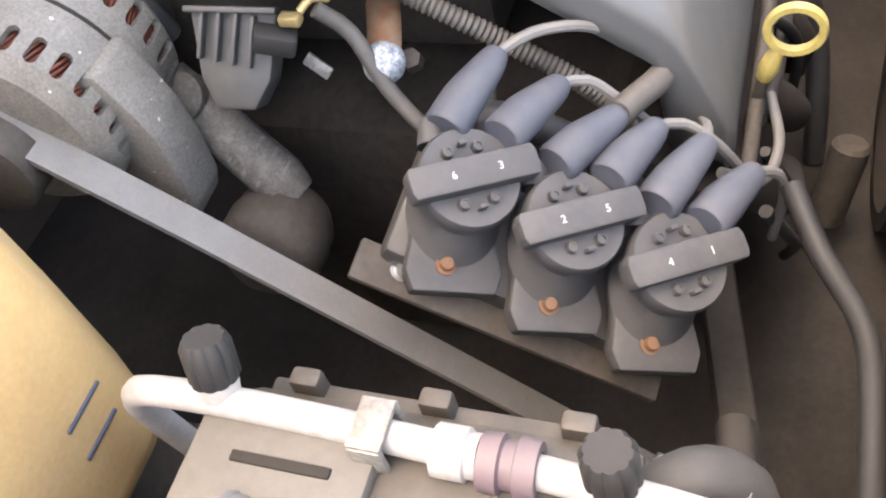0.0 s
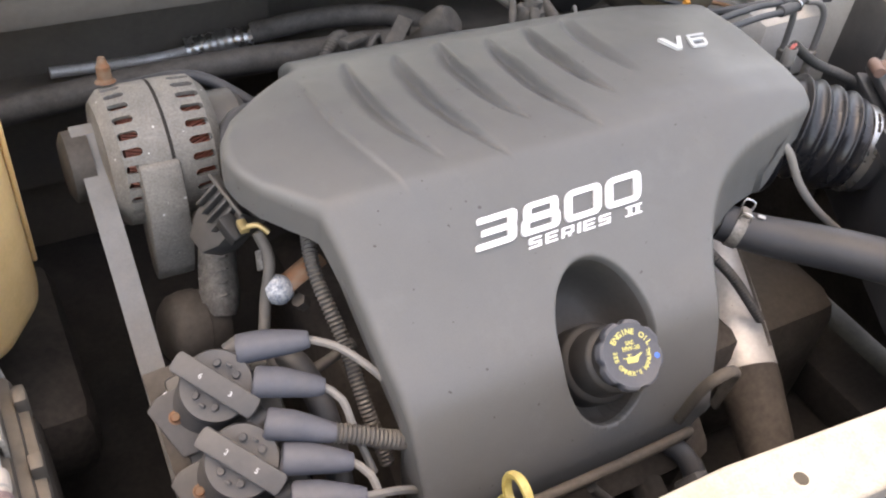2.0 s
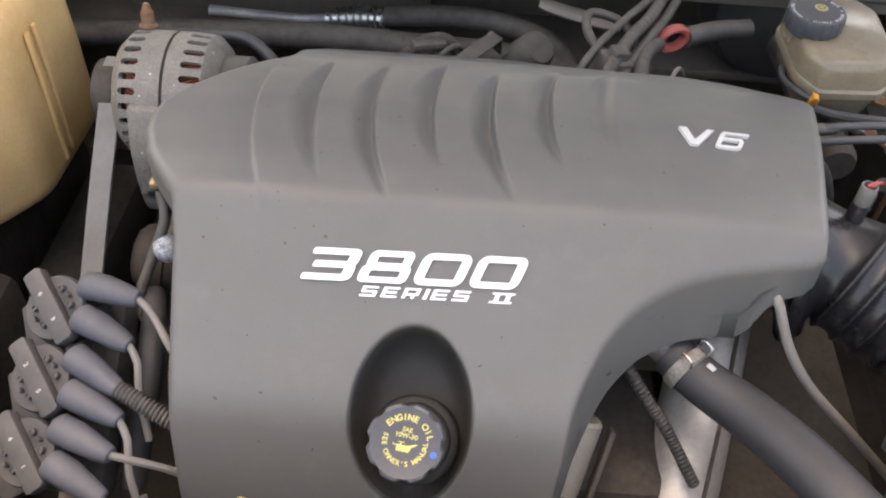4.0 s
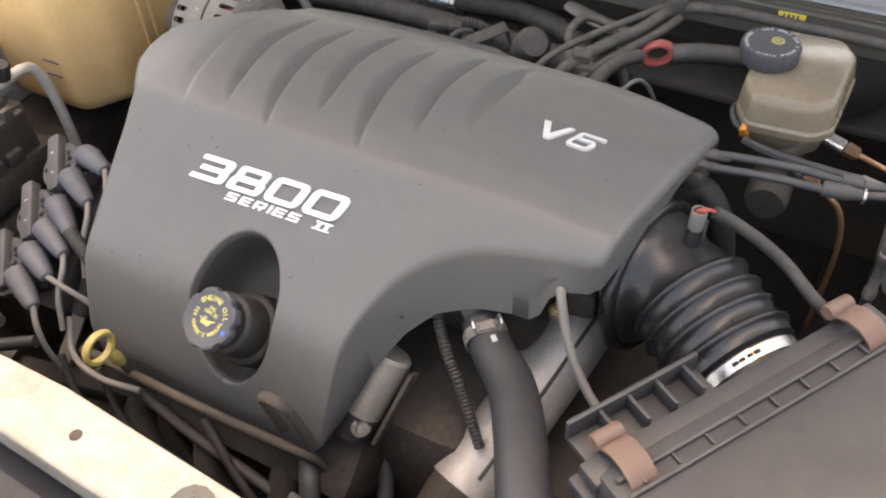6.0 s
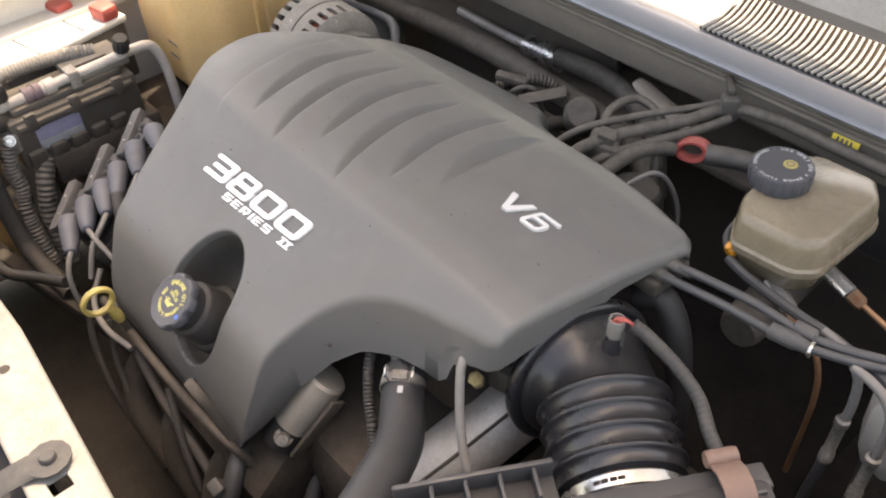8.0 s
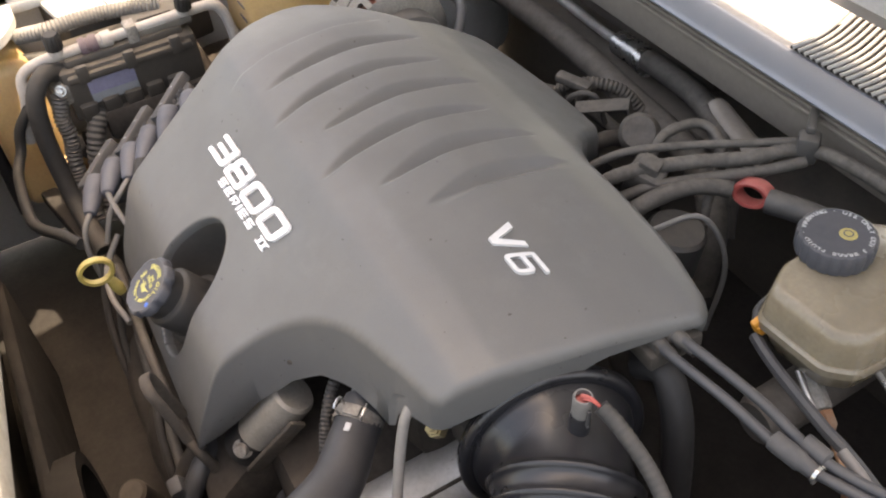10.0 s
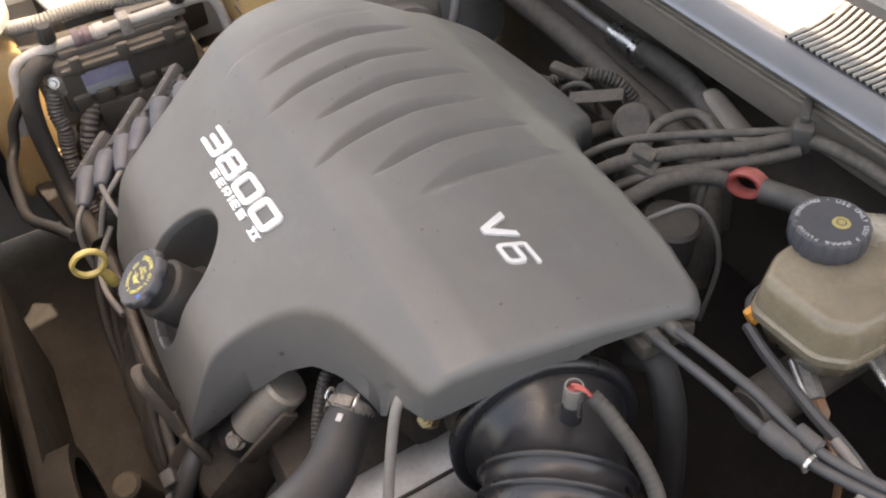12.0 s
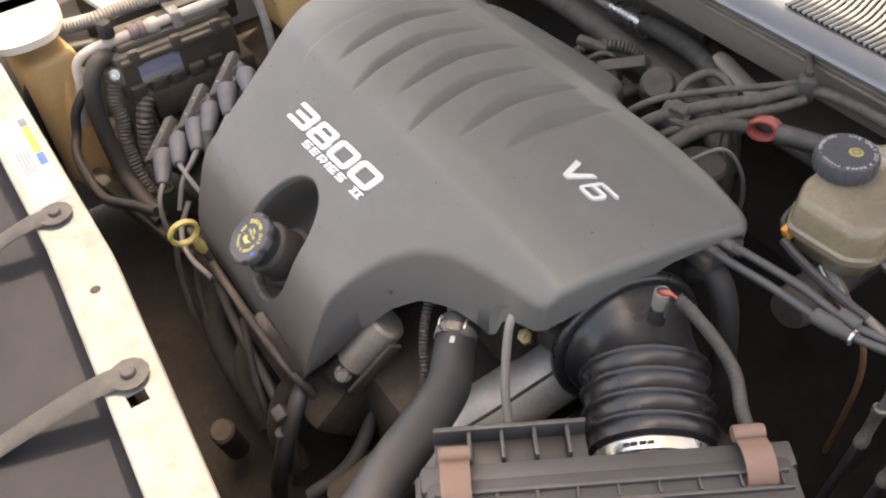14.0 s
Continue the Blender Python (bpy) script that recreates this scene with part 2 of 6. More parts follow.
def lathe(profile, seg=28, lobes=0, depth=0.0, wave=None):
    """Turns (radius, height) pairs round z. lobes: finger grips cut into every ring that is marked by a third value of 1."""
    bm = bmesh.new()
    rings = []
    for p in profile:
        r, h = p[0], p[1]
        flag = p[2] if len(p) > 2 else 0
        if r < 1e-6:
            rings.append([bm.verts.new((0, 0, h))])
            continue
        ring = []
        for i in range(seg):
            a = 2 * math.pi * i / seg
            k = r
            if flag and lobes:
                k = r * (1 - depth * max(0.0, math.cos(lobes * a)) ** 1.5)
            ring.append(bm.verts.new((k * math.cos(a), k * math.sin(a), h)))
        rings.append(ring)
    for a, b in zip(rings, rings[1:]):
        n = max(len(a), len(b))
        for i in range(n):
            j = (i + 1) % n
            vs = [a[i % len(a)], a[j % len(a)], b[j % len(b)], b[i % len(b)]]
            seen = []
            for v in vs:
                if v not in seen:
                    seen.append(v)
            if len(seen) > 2:
                bm.faces.new(seen)
    return bm


def spline(pts, step=0.008):
    P = [Vector(p) for p in pts]
    if len(P) == 2:
        n = max(2, int((P[1] - P[0]).length / step))
        return [(P[0].lerp(P[1], i / n), i / n) for i in range(n + 1)]
    out = []
    for i in range(len(P) - 1):
        p0 = P[i - 1] if i else P[0] * 2 - P[1]
        p1, p2 = P[i], P[i + 1]
        p3 = P[i + 2] if i + 2 < len(P) else P[-1] * 2 - P[-2]
        n = max(2, int((p2 - p1).length / step))
        for k in range(n):
            t = k / n
            q = 0.5 * (2 * p1 + (p2 - p0) * t + (2 * p0 - 5 * p1 + 4 * p2 - p3) * t * t + (3 * p1 - p0 - 3 * p2 + p3) * t ** 3)
            out.append((q, i + t))
    out.append((P[-1], len(P) - 1))
    return out


def tube(pts, r, seg=10, step=0.008, rib=0.0, pitch=0.0, flat=1.0):
    """A round hose along points; r may be one radius or one for each point; rib and pitch make it corrugated."""
    if rib:
        step = pitch / 4
    S = spline(pts, step)
    bm = bmesh.new()
    ref = Vector((0, 0, 1))
    rings, dist = [], 0.0
    for i, (p, u) in enumerate(S):
        t = (S[min(i + 1, len(S) - 1)][0] - S[max(i - 1, 0)][0]).normalized()
        if i == 0:
            ref = Vector((0, 0, 1)) if abs(t.z) < 0.9 else Vector((1, 0, 0))
        else:
            dist += (p - S[i - 1][0]).length
        ref = (ref - t * ref.dot(t)).normalized()
        side = t.cross(ref)
        if isinstance(r, (list, tuple)):
            k = min(int(u), len(r) - 2)
            rad = r[k] + (r[k + 1] - r[k]) * (u - k)
        else:
            rad = r
        if rib:
            rad += rib * (0.5 + 0.5 * math.cos(2 * math.pi * i / 4))
        rings.append([bm.verts.new(p + (side * math.cos(a) + ref * (flat * math.sin(a))) * rad) for a in (2 * math.pi * j / seg for j in range(seg))])
    for a, b in zip(rings, rings[1:]):
        for j in range(seg):
            bm.faces.new((a[j], a[(j + 1) % seg], b[(j + 1) % seg], b[j]))
    bm.faces.new(rings[0][::-1])
    bm.faces.new(rings[-1])
    return bm


def letters(text, size, thick, bold=0.0, align="CENTER", wide=1.0):
    cu = bpy.data.curves.new("tmp", "FONT")
    cu.body, cu.size, cu.extrude, cu.offset, cu.align_x = text, size, thick / 2, bold, align
    cu.resolution_u = 3
    ob = new("tmp", cu)
    dg = bpy.context.evaluated_depsgraph_get()
    me = bpy.data.meshes.new_from_object(ob.evaluated_get(dg))
    bpy.data.objects.remove(ob)
    bm = bmesh.new()
    bm.from_mesh(me)
    bpy.data.meshes.remove(me)
    bmesh.ops.translate(bm, vec=(0, 0, thick / 2), verts=bm.verts)
    bmesh.ops.scale(bm, vec=(wide, 1, 1), verts=bm.verts)
    return bm


def arc_letters(text, radius, size, thick, mid, span, inward=False, bold=0.0):
    """Letters set round a circle about z; mid: the angle of the text's middle; inward: read with their feet outward."""
    out = []
    n = len(text)
    for i, ch in enumerate(text):
        if ch == " ":
            continue
        f = (i - (n - 1) / 2) / max(1, n - 1) * span
        a = mid + f if inward else mid - f
        b = letters(ch, size, thick, bold)
        turn = a + math.pi / 2 if inward else a - math.pi / 2
        rr = radius + size * 0.35 if inward else radius - size * 0.35
        moved(b, Matrix.Translation((rr * math.cos(a), rr * math.sin(a), 0)) @ Matrix.Rotation(turn, 4, "Z"))
        out.append(b)
    return join(*out)


def hex_bolt(r, h, washer=1.5):
    head = lathe([(0, h), (r * 0.85, h), (r, h * 0.8), (r, h * 0.25), (r * washer, h * 0.25), (r * washer, 0)], 12)
    return head


def hose(name, pts, r, mat, label, category="hose", group="", **k):
    return solo(name, tube(pts, r, **k), mat, label, category, group)

# ---- the setting: ground, bay walls, cowl, front bar, hood ----
def sheet(size, z):
    bm = bmesh.new()
    bmesh.ops.create_grid(bm, x_segments=2, y_segments=2, size=size)
    bmesh.ops.translate(bm, vec=(0, 0, z), verts=bm.verts)
    return bm


# ground is out of view; its pale colour is there to bounce light up
solo("ground", sheet(400, 0), BOUNCE_GROUND, "unseen ground under the car, made pale to bounce light", "ground", kind="structure")
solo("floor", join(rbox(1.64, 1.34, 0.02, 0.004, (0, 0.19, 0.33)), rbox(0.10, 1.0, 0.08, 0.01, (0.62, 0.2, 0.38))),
     FLOORM, "grimy under-tray and frame rails, darkened in place of shade", "floor", kind="structure")


def profile_wall(outline, x0, x1):
    """An outline in y, z drawn from x0 to x1."""
    bm = prism(outline, x0, x1)
    return moved(bm, Matrix(((0, 0, 1, 0), (1, 0, 0, 0), (0, 1, 0, 0), (0, 0, 0, 1))))


solo("wall_rear", join(rbox(1.64, 0.03, 0.64, 0.01, (0, 0.80, 0.62)), rbox(1.56, 0.02, 0.07, 0.004, (0, 0.592, 0.900)), rbox(1.56, 0.006, 0.004, 0.001, (0, 0.581, 0.922)), rbox(1.56, 0.007, 0.006, 0.0025, (0, 0.580, 0.914)), rbox(1.56, 0.14, 0.015, 0.004, (0, 0.72, 0.70)),
                       rbox(0.5, 0.02, 0.3, 0.01, (-0.3, 0.745, 0.65)), rbox(0.03, 0.03, 0.07, 0.006, (-0.38, 0.70, 0.87))),
     FIRE, "dusty dark firewall pad behind the engine", "firewall", kind="structure")
_lip = [(0.573, 0.9335), (0.569, 0.9352), (0.5675, 0.9385), (0.570, 0.9418), (0.577, 0.9440), (0.602, 0.9515), (0.608, 0.9520), (0.608, 0.9470), (0.600, 0.9450), (0.580, 0.9370), (0.578, 0.9335)]
solo("trim", profile_wall(_lip, -0.78, 0.78), PAINTB, "blue-grey painted cowl edge in front of the windscreen", "cowl panel", kind="structure", sharp=50)
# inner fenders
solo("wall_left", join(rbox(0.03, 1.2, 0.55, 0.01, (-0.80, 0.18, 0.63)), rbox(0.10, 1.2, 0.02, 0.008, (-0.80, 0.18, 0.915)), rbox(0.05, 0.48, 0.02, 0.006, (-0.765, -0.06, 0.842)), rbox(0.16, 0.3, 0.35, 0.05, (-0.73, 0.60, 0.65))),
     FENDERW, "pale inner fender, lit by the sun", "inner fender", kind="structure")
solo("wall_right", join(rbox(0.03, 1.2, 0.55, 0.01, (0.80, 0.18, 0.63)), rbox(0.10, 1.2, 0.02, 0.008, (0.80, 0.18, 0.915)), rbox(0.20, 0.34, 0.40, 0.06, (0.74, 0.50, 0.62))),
     BLOCK, "dark inner fender and strut tower below a pale apron", "inner fender", kind="structure")
solo("wall_apron", join(rbox(0.012, 1.1, 0.30, 0.004, (0.776, 0.20, 0.77)), rbox(0.21, 0.345, 0.16, 0.05, (0.735, 0.50, 0.75)), rbox(0.14, 0.24, 0.02, 0.008, (0.71, 0.50, 0.84)), moved(lathe([(0, 0.02), (0.03, 0.02), (0.045, 0.01), (0.06, 0)], 24), Matrix.Translation((0.71, 0.50, 0.85)))), FENDERW, "pale grey upper apron and strut mount", "inner fender", kind="structure")
solo("wall_front", rbox(1.56, 0.02, 0.40, 0.006, (0, -0.43, 0.50)), DARK, "dark radiator face behind the front bar", "radiator", kind="structure")


def bar_front(x):
    return -0.3605 - 0.058 * max(0.0, x + 0.09)


def bar_rear(x):
    return -0.302 - 0.075 * max(0.0, x + 0.034)


def front_bar():
    """A folded steel bar, slightly swept, built up round its two square holes."""
    out = []

    def plate(x0, x1, lo, hi):
        out.append(prism([(x0, lo(x0)), (x1, lo(x1)), (x1, hi(x1)), (x0, hi(x0))], 0.863, 0.866))
    for x0, x1 in ((-0.78, -0.167), (-0.152, -0.09), (-0.09, -0.034), (-0.034, 0.188), (0.206, 0.78)):
        plate(x0, x1, bar_front, bar_rear)
    for x0, x1, y0, y1 in ((-0.167, -0.152, -0.342, -0.325), (0.188, 0.206, -0.361, -0.340)):
        plate(x0, x1, bar_front, lambda x: y0)
        plate(x0, x1, lambda x: y1, bar_rear)
    folds = []
    for rim, sgn in ((bar_rear, 1), (bar_front, -1)):
        half = []
        for x0, x1 in ((-0.78, -0.09), (-0.09, -0.034), (-0.034, 0.78)):
            bm = profile_wall([(0, 0.866), (sgn * 0.0022, 0.8652), (sgn * 0.0036, 0.863), (sgn * 0.0042, 0.835), (sgn * 0.0012, 0.835), (sgn * 0.0008, 0.8632), (0, 0.8632)], x0, x1)
            for v in bm.verts:
                v.co.y += rim(v.co.x)
            half.append(bm)
        folds.append(join(*half))
    return join(*out), folds[0], folds[1]


bar = thing("radiator_support_bar", "steel bar across the front, white paint darkened against the sun, worn and dusty", "radiator support", (0, -0.35, 0.866))
_top, _rear, _front = front_bar()
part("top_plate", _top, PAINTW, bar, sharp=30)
# dark disc laid on the plate for the shade in a round hole
part("hole_disc", moved(lathe([(0, 0.0003), (0.0062, 0.0003), (0.0066, 0)], 18), Matrix.Translation((0.016, -0.336, 0.8661))), DARK, bar, "dark disc in place of a round hole")
for _x, _y, _l, _w, _r in ((0.005, -0.352, 0.050, 0.003, 12), (-0.045, -0.350, 0.030, 0.006, -25), (0.030, -0.325, 0.020, 0.005, 40), (-0.080, -0.332, 0.024, 0.004, 8)):
    part("scrape", moved(prism([(-_l / 2, 0), (-_l / 5, _w / 2), (_l / 3, _w * 0.4), (_l / 2, 0.0005), (_l / 4, -_w / 2), (-_l / 3, -_w * 0.3)], 0, 0.0003), pose(_x, _y, 0.8661, 0, 0, _r)), DUSTYM, bar, "grey scraped patch")
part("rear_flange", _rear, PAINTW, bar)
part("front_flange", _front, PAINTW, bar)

# ---- engine cover ----
FRONT = [(-0.305, 0.165), (-0.302, 0.14), (-0.29, 0.108), (-0.27, 0.08), (-0.25, 0.055), (-0.243, 0.02), (-0.236, -0.05), (-0.228, -0.12), (-0.222, -0.15), (-0.21, -0.157), (0.12, -0.157), (0.137, -0.152),
         (0.146, -0.128), (0.157, -0.086), (0.176, -0.048), (0.202, -0.019), (0.234, 0.001), (0.27, 0.014), (0.32, 0.025), (0.378, 0.036), (0.388, 0.042), (0.393, 0.07), (0.41, 0.17), (0.425, 0.265), (0.428, 0.285)]
REAR = [(-0.305, 0.170), (-0.30, 0.195), (-0.28, 0.228), (-0.25, 0.255), (-0.20, 0.290), (-0.186, 0.300), (-0.180, 0.316), (-0.176, 0.345), (-0.171, 0.374), (-0.163, 0.391), (-0.148, 0.403), (-0.10, 0.416), (-0.03, 0.426), (0.04, 0.429),
        (0.075, 0.426), (0.092, 0.416), (0.103, 0.402), (0.116, 0.382), (0.134, 0.364), (0.158, 0.348), (0.186, 0.338), (0.25, 0.334), (0.35, 0.326), (0.405, 0.312), (0.42, 0.303), (0.428, 0.290)]
SIDE = [(-0.17, 0.662), (-0.157, 0.690), (-0.150, 0.712), (-0.114, 0.799), (-0.100, 0.816), (0.045, 0.9275), (0.060, 0.9375), (0.10, 0.9425), (0.20, 0.941), (0.29, 0.929), (0.33, 0.914), (0.36, 0.895), (0.40, 0.871), (0.43, 0.852), (0.45, 0.838)]
WELL_AXIS = Vector((0, -0.62, 0.785)).normalized()
WELL = axes((0.002, -0.107, 0.808), WELL_AXIS)
_ty = np.linspace(-0.17, 0.45, 621)
_tz = np.interp(_ty, [p[0] for p in SIDE], [p[1] for p in SIDE])
_k = np.exp(-np.linspace(-2.5, 2.5, 25) ** 2 / 2)
_tz = np.convolve(np.pad(_tz, 12, mode="reflect", reflect_type="odd"), _k / _k.sum(), mode="valid")
_ts = np.concatenate([[0], np.cumsum(np.hypot(np.diff(_ty), np.diff(_tz)))])


def smoothstep(a, b, v):
    u = min(1.0, max(0.0, (v - a) / (b - a)))
    return u * u * (3 - 2 * u)


def cover_height(x, y):
    z = float(np.interp(y, _ty, _tz))
    z -= 0.014 * smoothstep(0.26, 0.44, x) + 0.010 * smoothstep(-0.20, -0.31, x)
    # six broad flutes on the roof: each starts with a crisp lip, behind a soft crescent-shaped dip
    if 0.03 < y < 0.31:
        for i in range(7):
            lo, hi = ((0.040, 0.262), (0.075, 0.285), (0.055, 0.282), (0.100, 0.300), (0.066, 0.280), (0.112, 0.300), (0.140, 0.305))[i]
            v = (y - lo) / (hi - lo)
            if not 0 < v < 1:
                continue
            s = math.sin(math.pi * v ** 1.15)
            u = x - (-0.192 + 0.0628 * i + 1.25 * (0.212 - y) ** 2)
            dip = (0.0015, 0.0105, 0.0112, 0.0115, 0.0115, 0.0108, 0.0085)[i] * s ** 0.8
            lift = (0.0045, 0.0030, 0.0042, 0.0030, 0.0042, 0.0028, 0.0)[i] * s ** 0.7
            wl, edge = 0.004 + 0.026 * s ** 0.6, 0.0044 if i < 6 else 0.014
            if -wl < u <= -edge / 2:
                z -= dip * smoothstep(-wl, -edge * 0.6, u)
            elif -edge / 2 < u <= edge / 2:
                k = smoothstep(-edge / 2, edge / 2, u)
                z += lift * k - dip * (1 - k)
            elif edge / 2 < u < 0.052:
                z += lift * (1 - smoothstep(edge / 2, 0.052, u))
    return z


def build_cover():
    loop = [Vector(p) for p in FRONT[:9]] + [p[0].xy for p in spline([(x, y, 0) for x, y in FRONT[9:20]], 0.004)] + [Vector(p) for p in FRONT[20:]] + [Vector(p) for p in reversed(REAR)]
    seg_a = np.array([p[:] for p in loop])
    seg_b = np.roll(seg_a, -1, axis=0)
    ab = seg_b - seg_a
    ll = (ab ** 2).sum(1) + 1e-12

    def edge_distance(x, y):
        p = np.array((x, y))
        t = np.clip(((p - seg_a) * ab).sum(1) / ll, 0, 1)
        return float(np.sqrt((((seg_a + ab * t[:, None]) - p) ** 2).sum(1)).min())

    xs = np.concatenate([np.linspace(-0.305, -0.205, 80)[:-1], np.linspace(-0.205, 0.37, 430)[:-1], np.linspace(0.37, 0.428, 26)])
    ys = np.interp(np.linspace(_ts[0], _ts[-1], 210), _ts, _ty)
    front, rear = FRONT[:9] + [tuple(p[0][:2]) for p in spline([(x, y, 0) for x, y in FRONT[9:20]], 0.004)] + FRONT[20:], REAR
    fx, fy, rx, ry = [p[0] for p in front], [p[1] for p in front], [p[0] for p in rear], [p[1] for p in rear]
    bm = bmesh.new()
    grid = []
    for x in xs:
        yf, yr = float(np.interp(x, fx, fy)), float(np.interp(x, rx, ry))
        col = []
        for y in ys:
            y = min(max(float(y), yf), yr)
            if y - yf < 0.0008:
                y = yf
            if yr - y < 0.0008:
                y = yr
            if col and abs(col[-1].co.y - y) < 1e-6:
                col.append(col[-1])
                continue
            d = edge_distance(x, y)
            R = 0.012 - 0.0065 * smoothstep(0.10, 0.14, x) * smoothstep(0.12, 0.02, y) - 0.005 * smoothstep(-0.10, -0.13, y)
            z = cover_height(x, y)
            if d < R:
                z -= R - math.sqrt(max(0.0, R * R - (R - d) ** 2))
            col.append(bm.verts.new((x, y, z)))
        grid.append(col)
    for a, b in zip(grid, grid[1:]):
        for j in range(len(ys) - 1):
            quad = []
            for v in (a[j], b[j], b[j + 1], a[j + 1]):
                if v not in quad:
                    quad.append(v)
            if len(quad) > 2:
                bm.faces.new(quad)
    # skirt round the rim
    ring = [c[0] for c in grid] + [c[-1] for c in reversed(grid)]
    ARCH = [(0.120, 0.655), (0.136, 0.68), (0.146, 0.705), (0.160, 0.752), (0.185, 0.788), (0.215, 0.811), (0.26, 0.822), (0.298, 0.822), (0.316, 0.818), (0.328, 0.830), (0.337, 0.857), (0.348, 0.868), (0.375, 0.866), (0.388, 0.874), (0.400, 0.888), (0.409, 0.890), (0.413, 0.902), (0.428, 0.903)]
    lower, mid, brow = [], [], []
    nf = len(grid)
    for i, v in enumerate(ring):
        x, y, z = v.co
        if i < nf and x > 0.12:
            zb = float(np.interp(x, [p[0] for p in ARCH], [p[1] for p in ARCH]))
        elif i < nf and y < -0.10:
            zb = 0.655 + 0.06 * smoothstep(-0.215, -0.24, x)
        elif i < nf:
            zb = z - 0.030
        else:
            zb = z - 0.030 - 0.015 * smoothstep(-0.30, -0.24, x) * smoothstep(0.36, 0.30, y) + 0.033 * smoothstep(0.39, 0.41, x)
        zb = min(zb, z - 0.004)
        out = 0.0
        if i < nf:
            p, q = ring[max(0, i - 2)].co, ring[min(nf - 1, i + 2)].co
            tan = Vector((q.x - p.x, q.y - p.y)).normalized()
            out = 0.010 * smoothstep(0.125, 0.165, x) * (1 - smoothstep(0.33, 0.385, x))
        ox, oy = (tan.y * out, -tan.x * out) if out else (0.0, 0.0)
        brow.append(bm.verts.new((x + ox * 0.06, y + oy * 0.06, max(z - 0.0045, z * 0.9 + zb * 0.1) if z - zb > 0.01 else z * 0.8 + zb * 0.2)))
        mid.append(bm.verts.new((x + ox * 0.5, y + oy * 0.5, z * 0.5 + zb * 0.5)))
        lower.append(bm.verts.new((x + ox, y + oy, zb)))
    n = len(ring)
    for top, bot in ((ring, brow), (brow, mid), (mid, lower)):
        for i in range(n):
            j = (i + 1) % n
            if (top[i].co - top[j].co).length < 1e-7:
                continue
            bm.faces.new((top[i], top[j], bot[j], bot[i]))
    for i in range(n):
        e = bm.edges.get((ring[i], ring[(i + 1) % n]))
        if e and ring[i].co.x > 0.40:
            e.smooth = False
    # inner return of the skirt, so that the rim shows its thickness
    cx = Vector((0.05, 0.12, 0))
    inner = [bm.verts.new(v.co + (Vector((cx.x - v.co.x, cx.y - v.co.y, 0)).normalized() * 0.006)) for v in lower]
    deep = [bm.verts.new(v.co + Vector((0, 0, min(0.03, 0.5 * (r.co.z - v.co.z))))) for v, r in zip(inner, ring)]
    for a, b in ((lower, inner), (inner, deep)):
        for i in range(n):
            j = (i + 1) % n
            if (a[i].co - a[j].co).length < 1e-7:
                continue
            bm.faces.new((a[i], a[j], b[j], b[i]))
    # the oil filler well, cut on a slanting axis
    inv = WELL.inverted()
    A, B = 0.060, 0.090

    def local(co):
        q = inv @ co
        return q, math.hypot(q.x / A, q.y / B)
    top_faces = [f for f in bm.faces if local(f.calc_center_median())[1] < 1.0 and local(f.calc_center_median())[0].z > -0.075 and f.calc_center_median().y < 0]
    bmesh.ops.delete(bm, geom=top_faces, context="FACES")
    edges = [e for e in bm.edges if len(e.link_faces) == 1 and all(local(v.co)[1] < 1.25 and v.co.y < -0.02 and v.co.z > 0.67 for v in e.verts)]
    verts = {v for e in edges for v in e.verts}
    for v in verts:
        q, rho = local(v.co)
        if rho > 1e-3:
            q.x, q.y = q.x / rho, q.y / rho
            v.co = WELL @ q
    well = bm.faces.layers.int.new("well")

    def sink(edges, change):
        r = bmesh.ops.extrude_edge_only(bm, edges=edges)
        for g in r["geom"]:
            if isinstance(g, bmesh.types.BMVert):
                q, rho = local(g.co)
                k, q.z = change(q.z)
                q.x, q.y = q.x * k / max(rho, 1e-3), q.y * k / max(rho, 1e-3)
                g.co = WELL @ q
        return [g for g in r["geom"] if isinstance(g, bmesh.types.BMEdge)], [g for g in r["geom"] if isinstance(g, bmesh.types.BMFace)]
    for k, drop in ((0.985, 0.0012), (0.968, 0.0035), (0.957, 0.007)):
        edges, _ = sink(edges, lambda z: (k, z - drop))
    done = 0.0
    for f, k in ((0.12, 0.945), (0.3, 0.93), (0.5, 0.91), (0.68, 0.87), (0.83, 0.80), (0.94, 0.70), (0.985, 0.60), (1.0, 0.45), (1.0, 0.2), (1.0, 0.02)):
        g = (f - done) / (1 - done) if done < 1 else 1.0
        done = f
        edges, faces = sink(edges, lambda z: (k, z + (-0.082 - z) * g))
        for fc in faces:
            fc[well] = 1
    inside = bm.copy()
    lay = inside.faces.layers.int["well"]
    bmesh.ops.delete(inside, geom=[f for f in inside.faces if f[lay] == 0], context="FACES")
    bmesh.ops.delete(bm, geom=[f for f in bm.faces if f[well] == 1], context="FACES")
    return bm, inside


cover = thing("engine_cover", "dark grey moulded plastic engine cover, fluted and slightly dusty", "engine cover", (0.06, 0.1, 0.70))
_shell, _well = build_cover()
part("shell", _shell, COVER, cover, sharp=80)
part("filler_well", _well, WELL_SHADE, cover, "smooth bowl round the oil filler, shade put into its colour", sharp=70)


def on_cover(x, y, lift=0.0015):
    """A frame that lies on the cover at x, y: x to the right, y up the slope."""
    e = 0.006
    n = Vector((-(cover_height(x + e, y) - cover_height(x - e, y)) / (2 * e), -(cover_height(x, y + e) - cover_height(x, y - e)) / (2 * e), 1)).normalized()
    return axes((x, y, cover_height(x, y) - 0.001 + lift * 0), n)


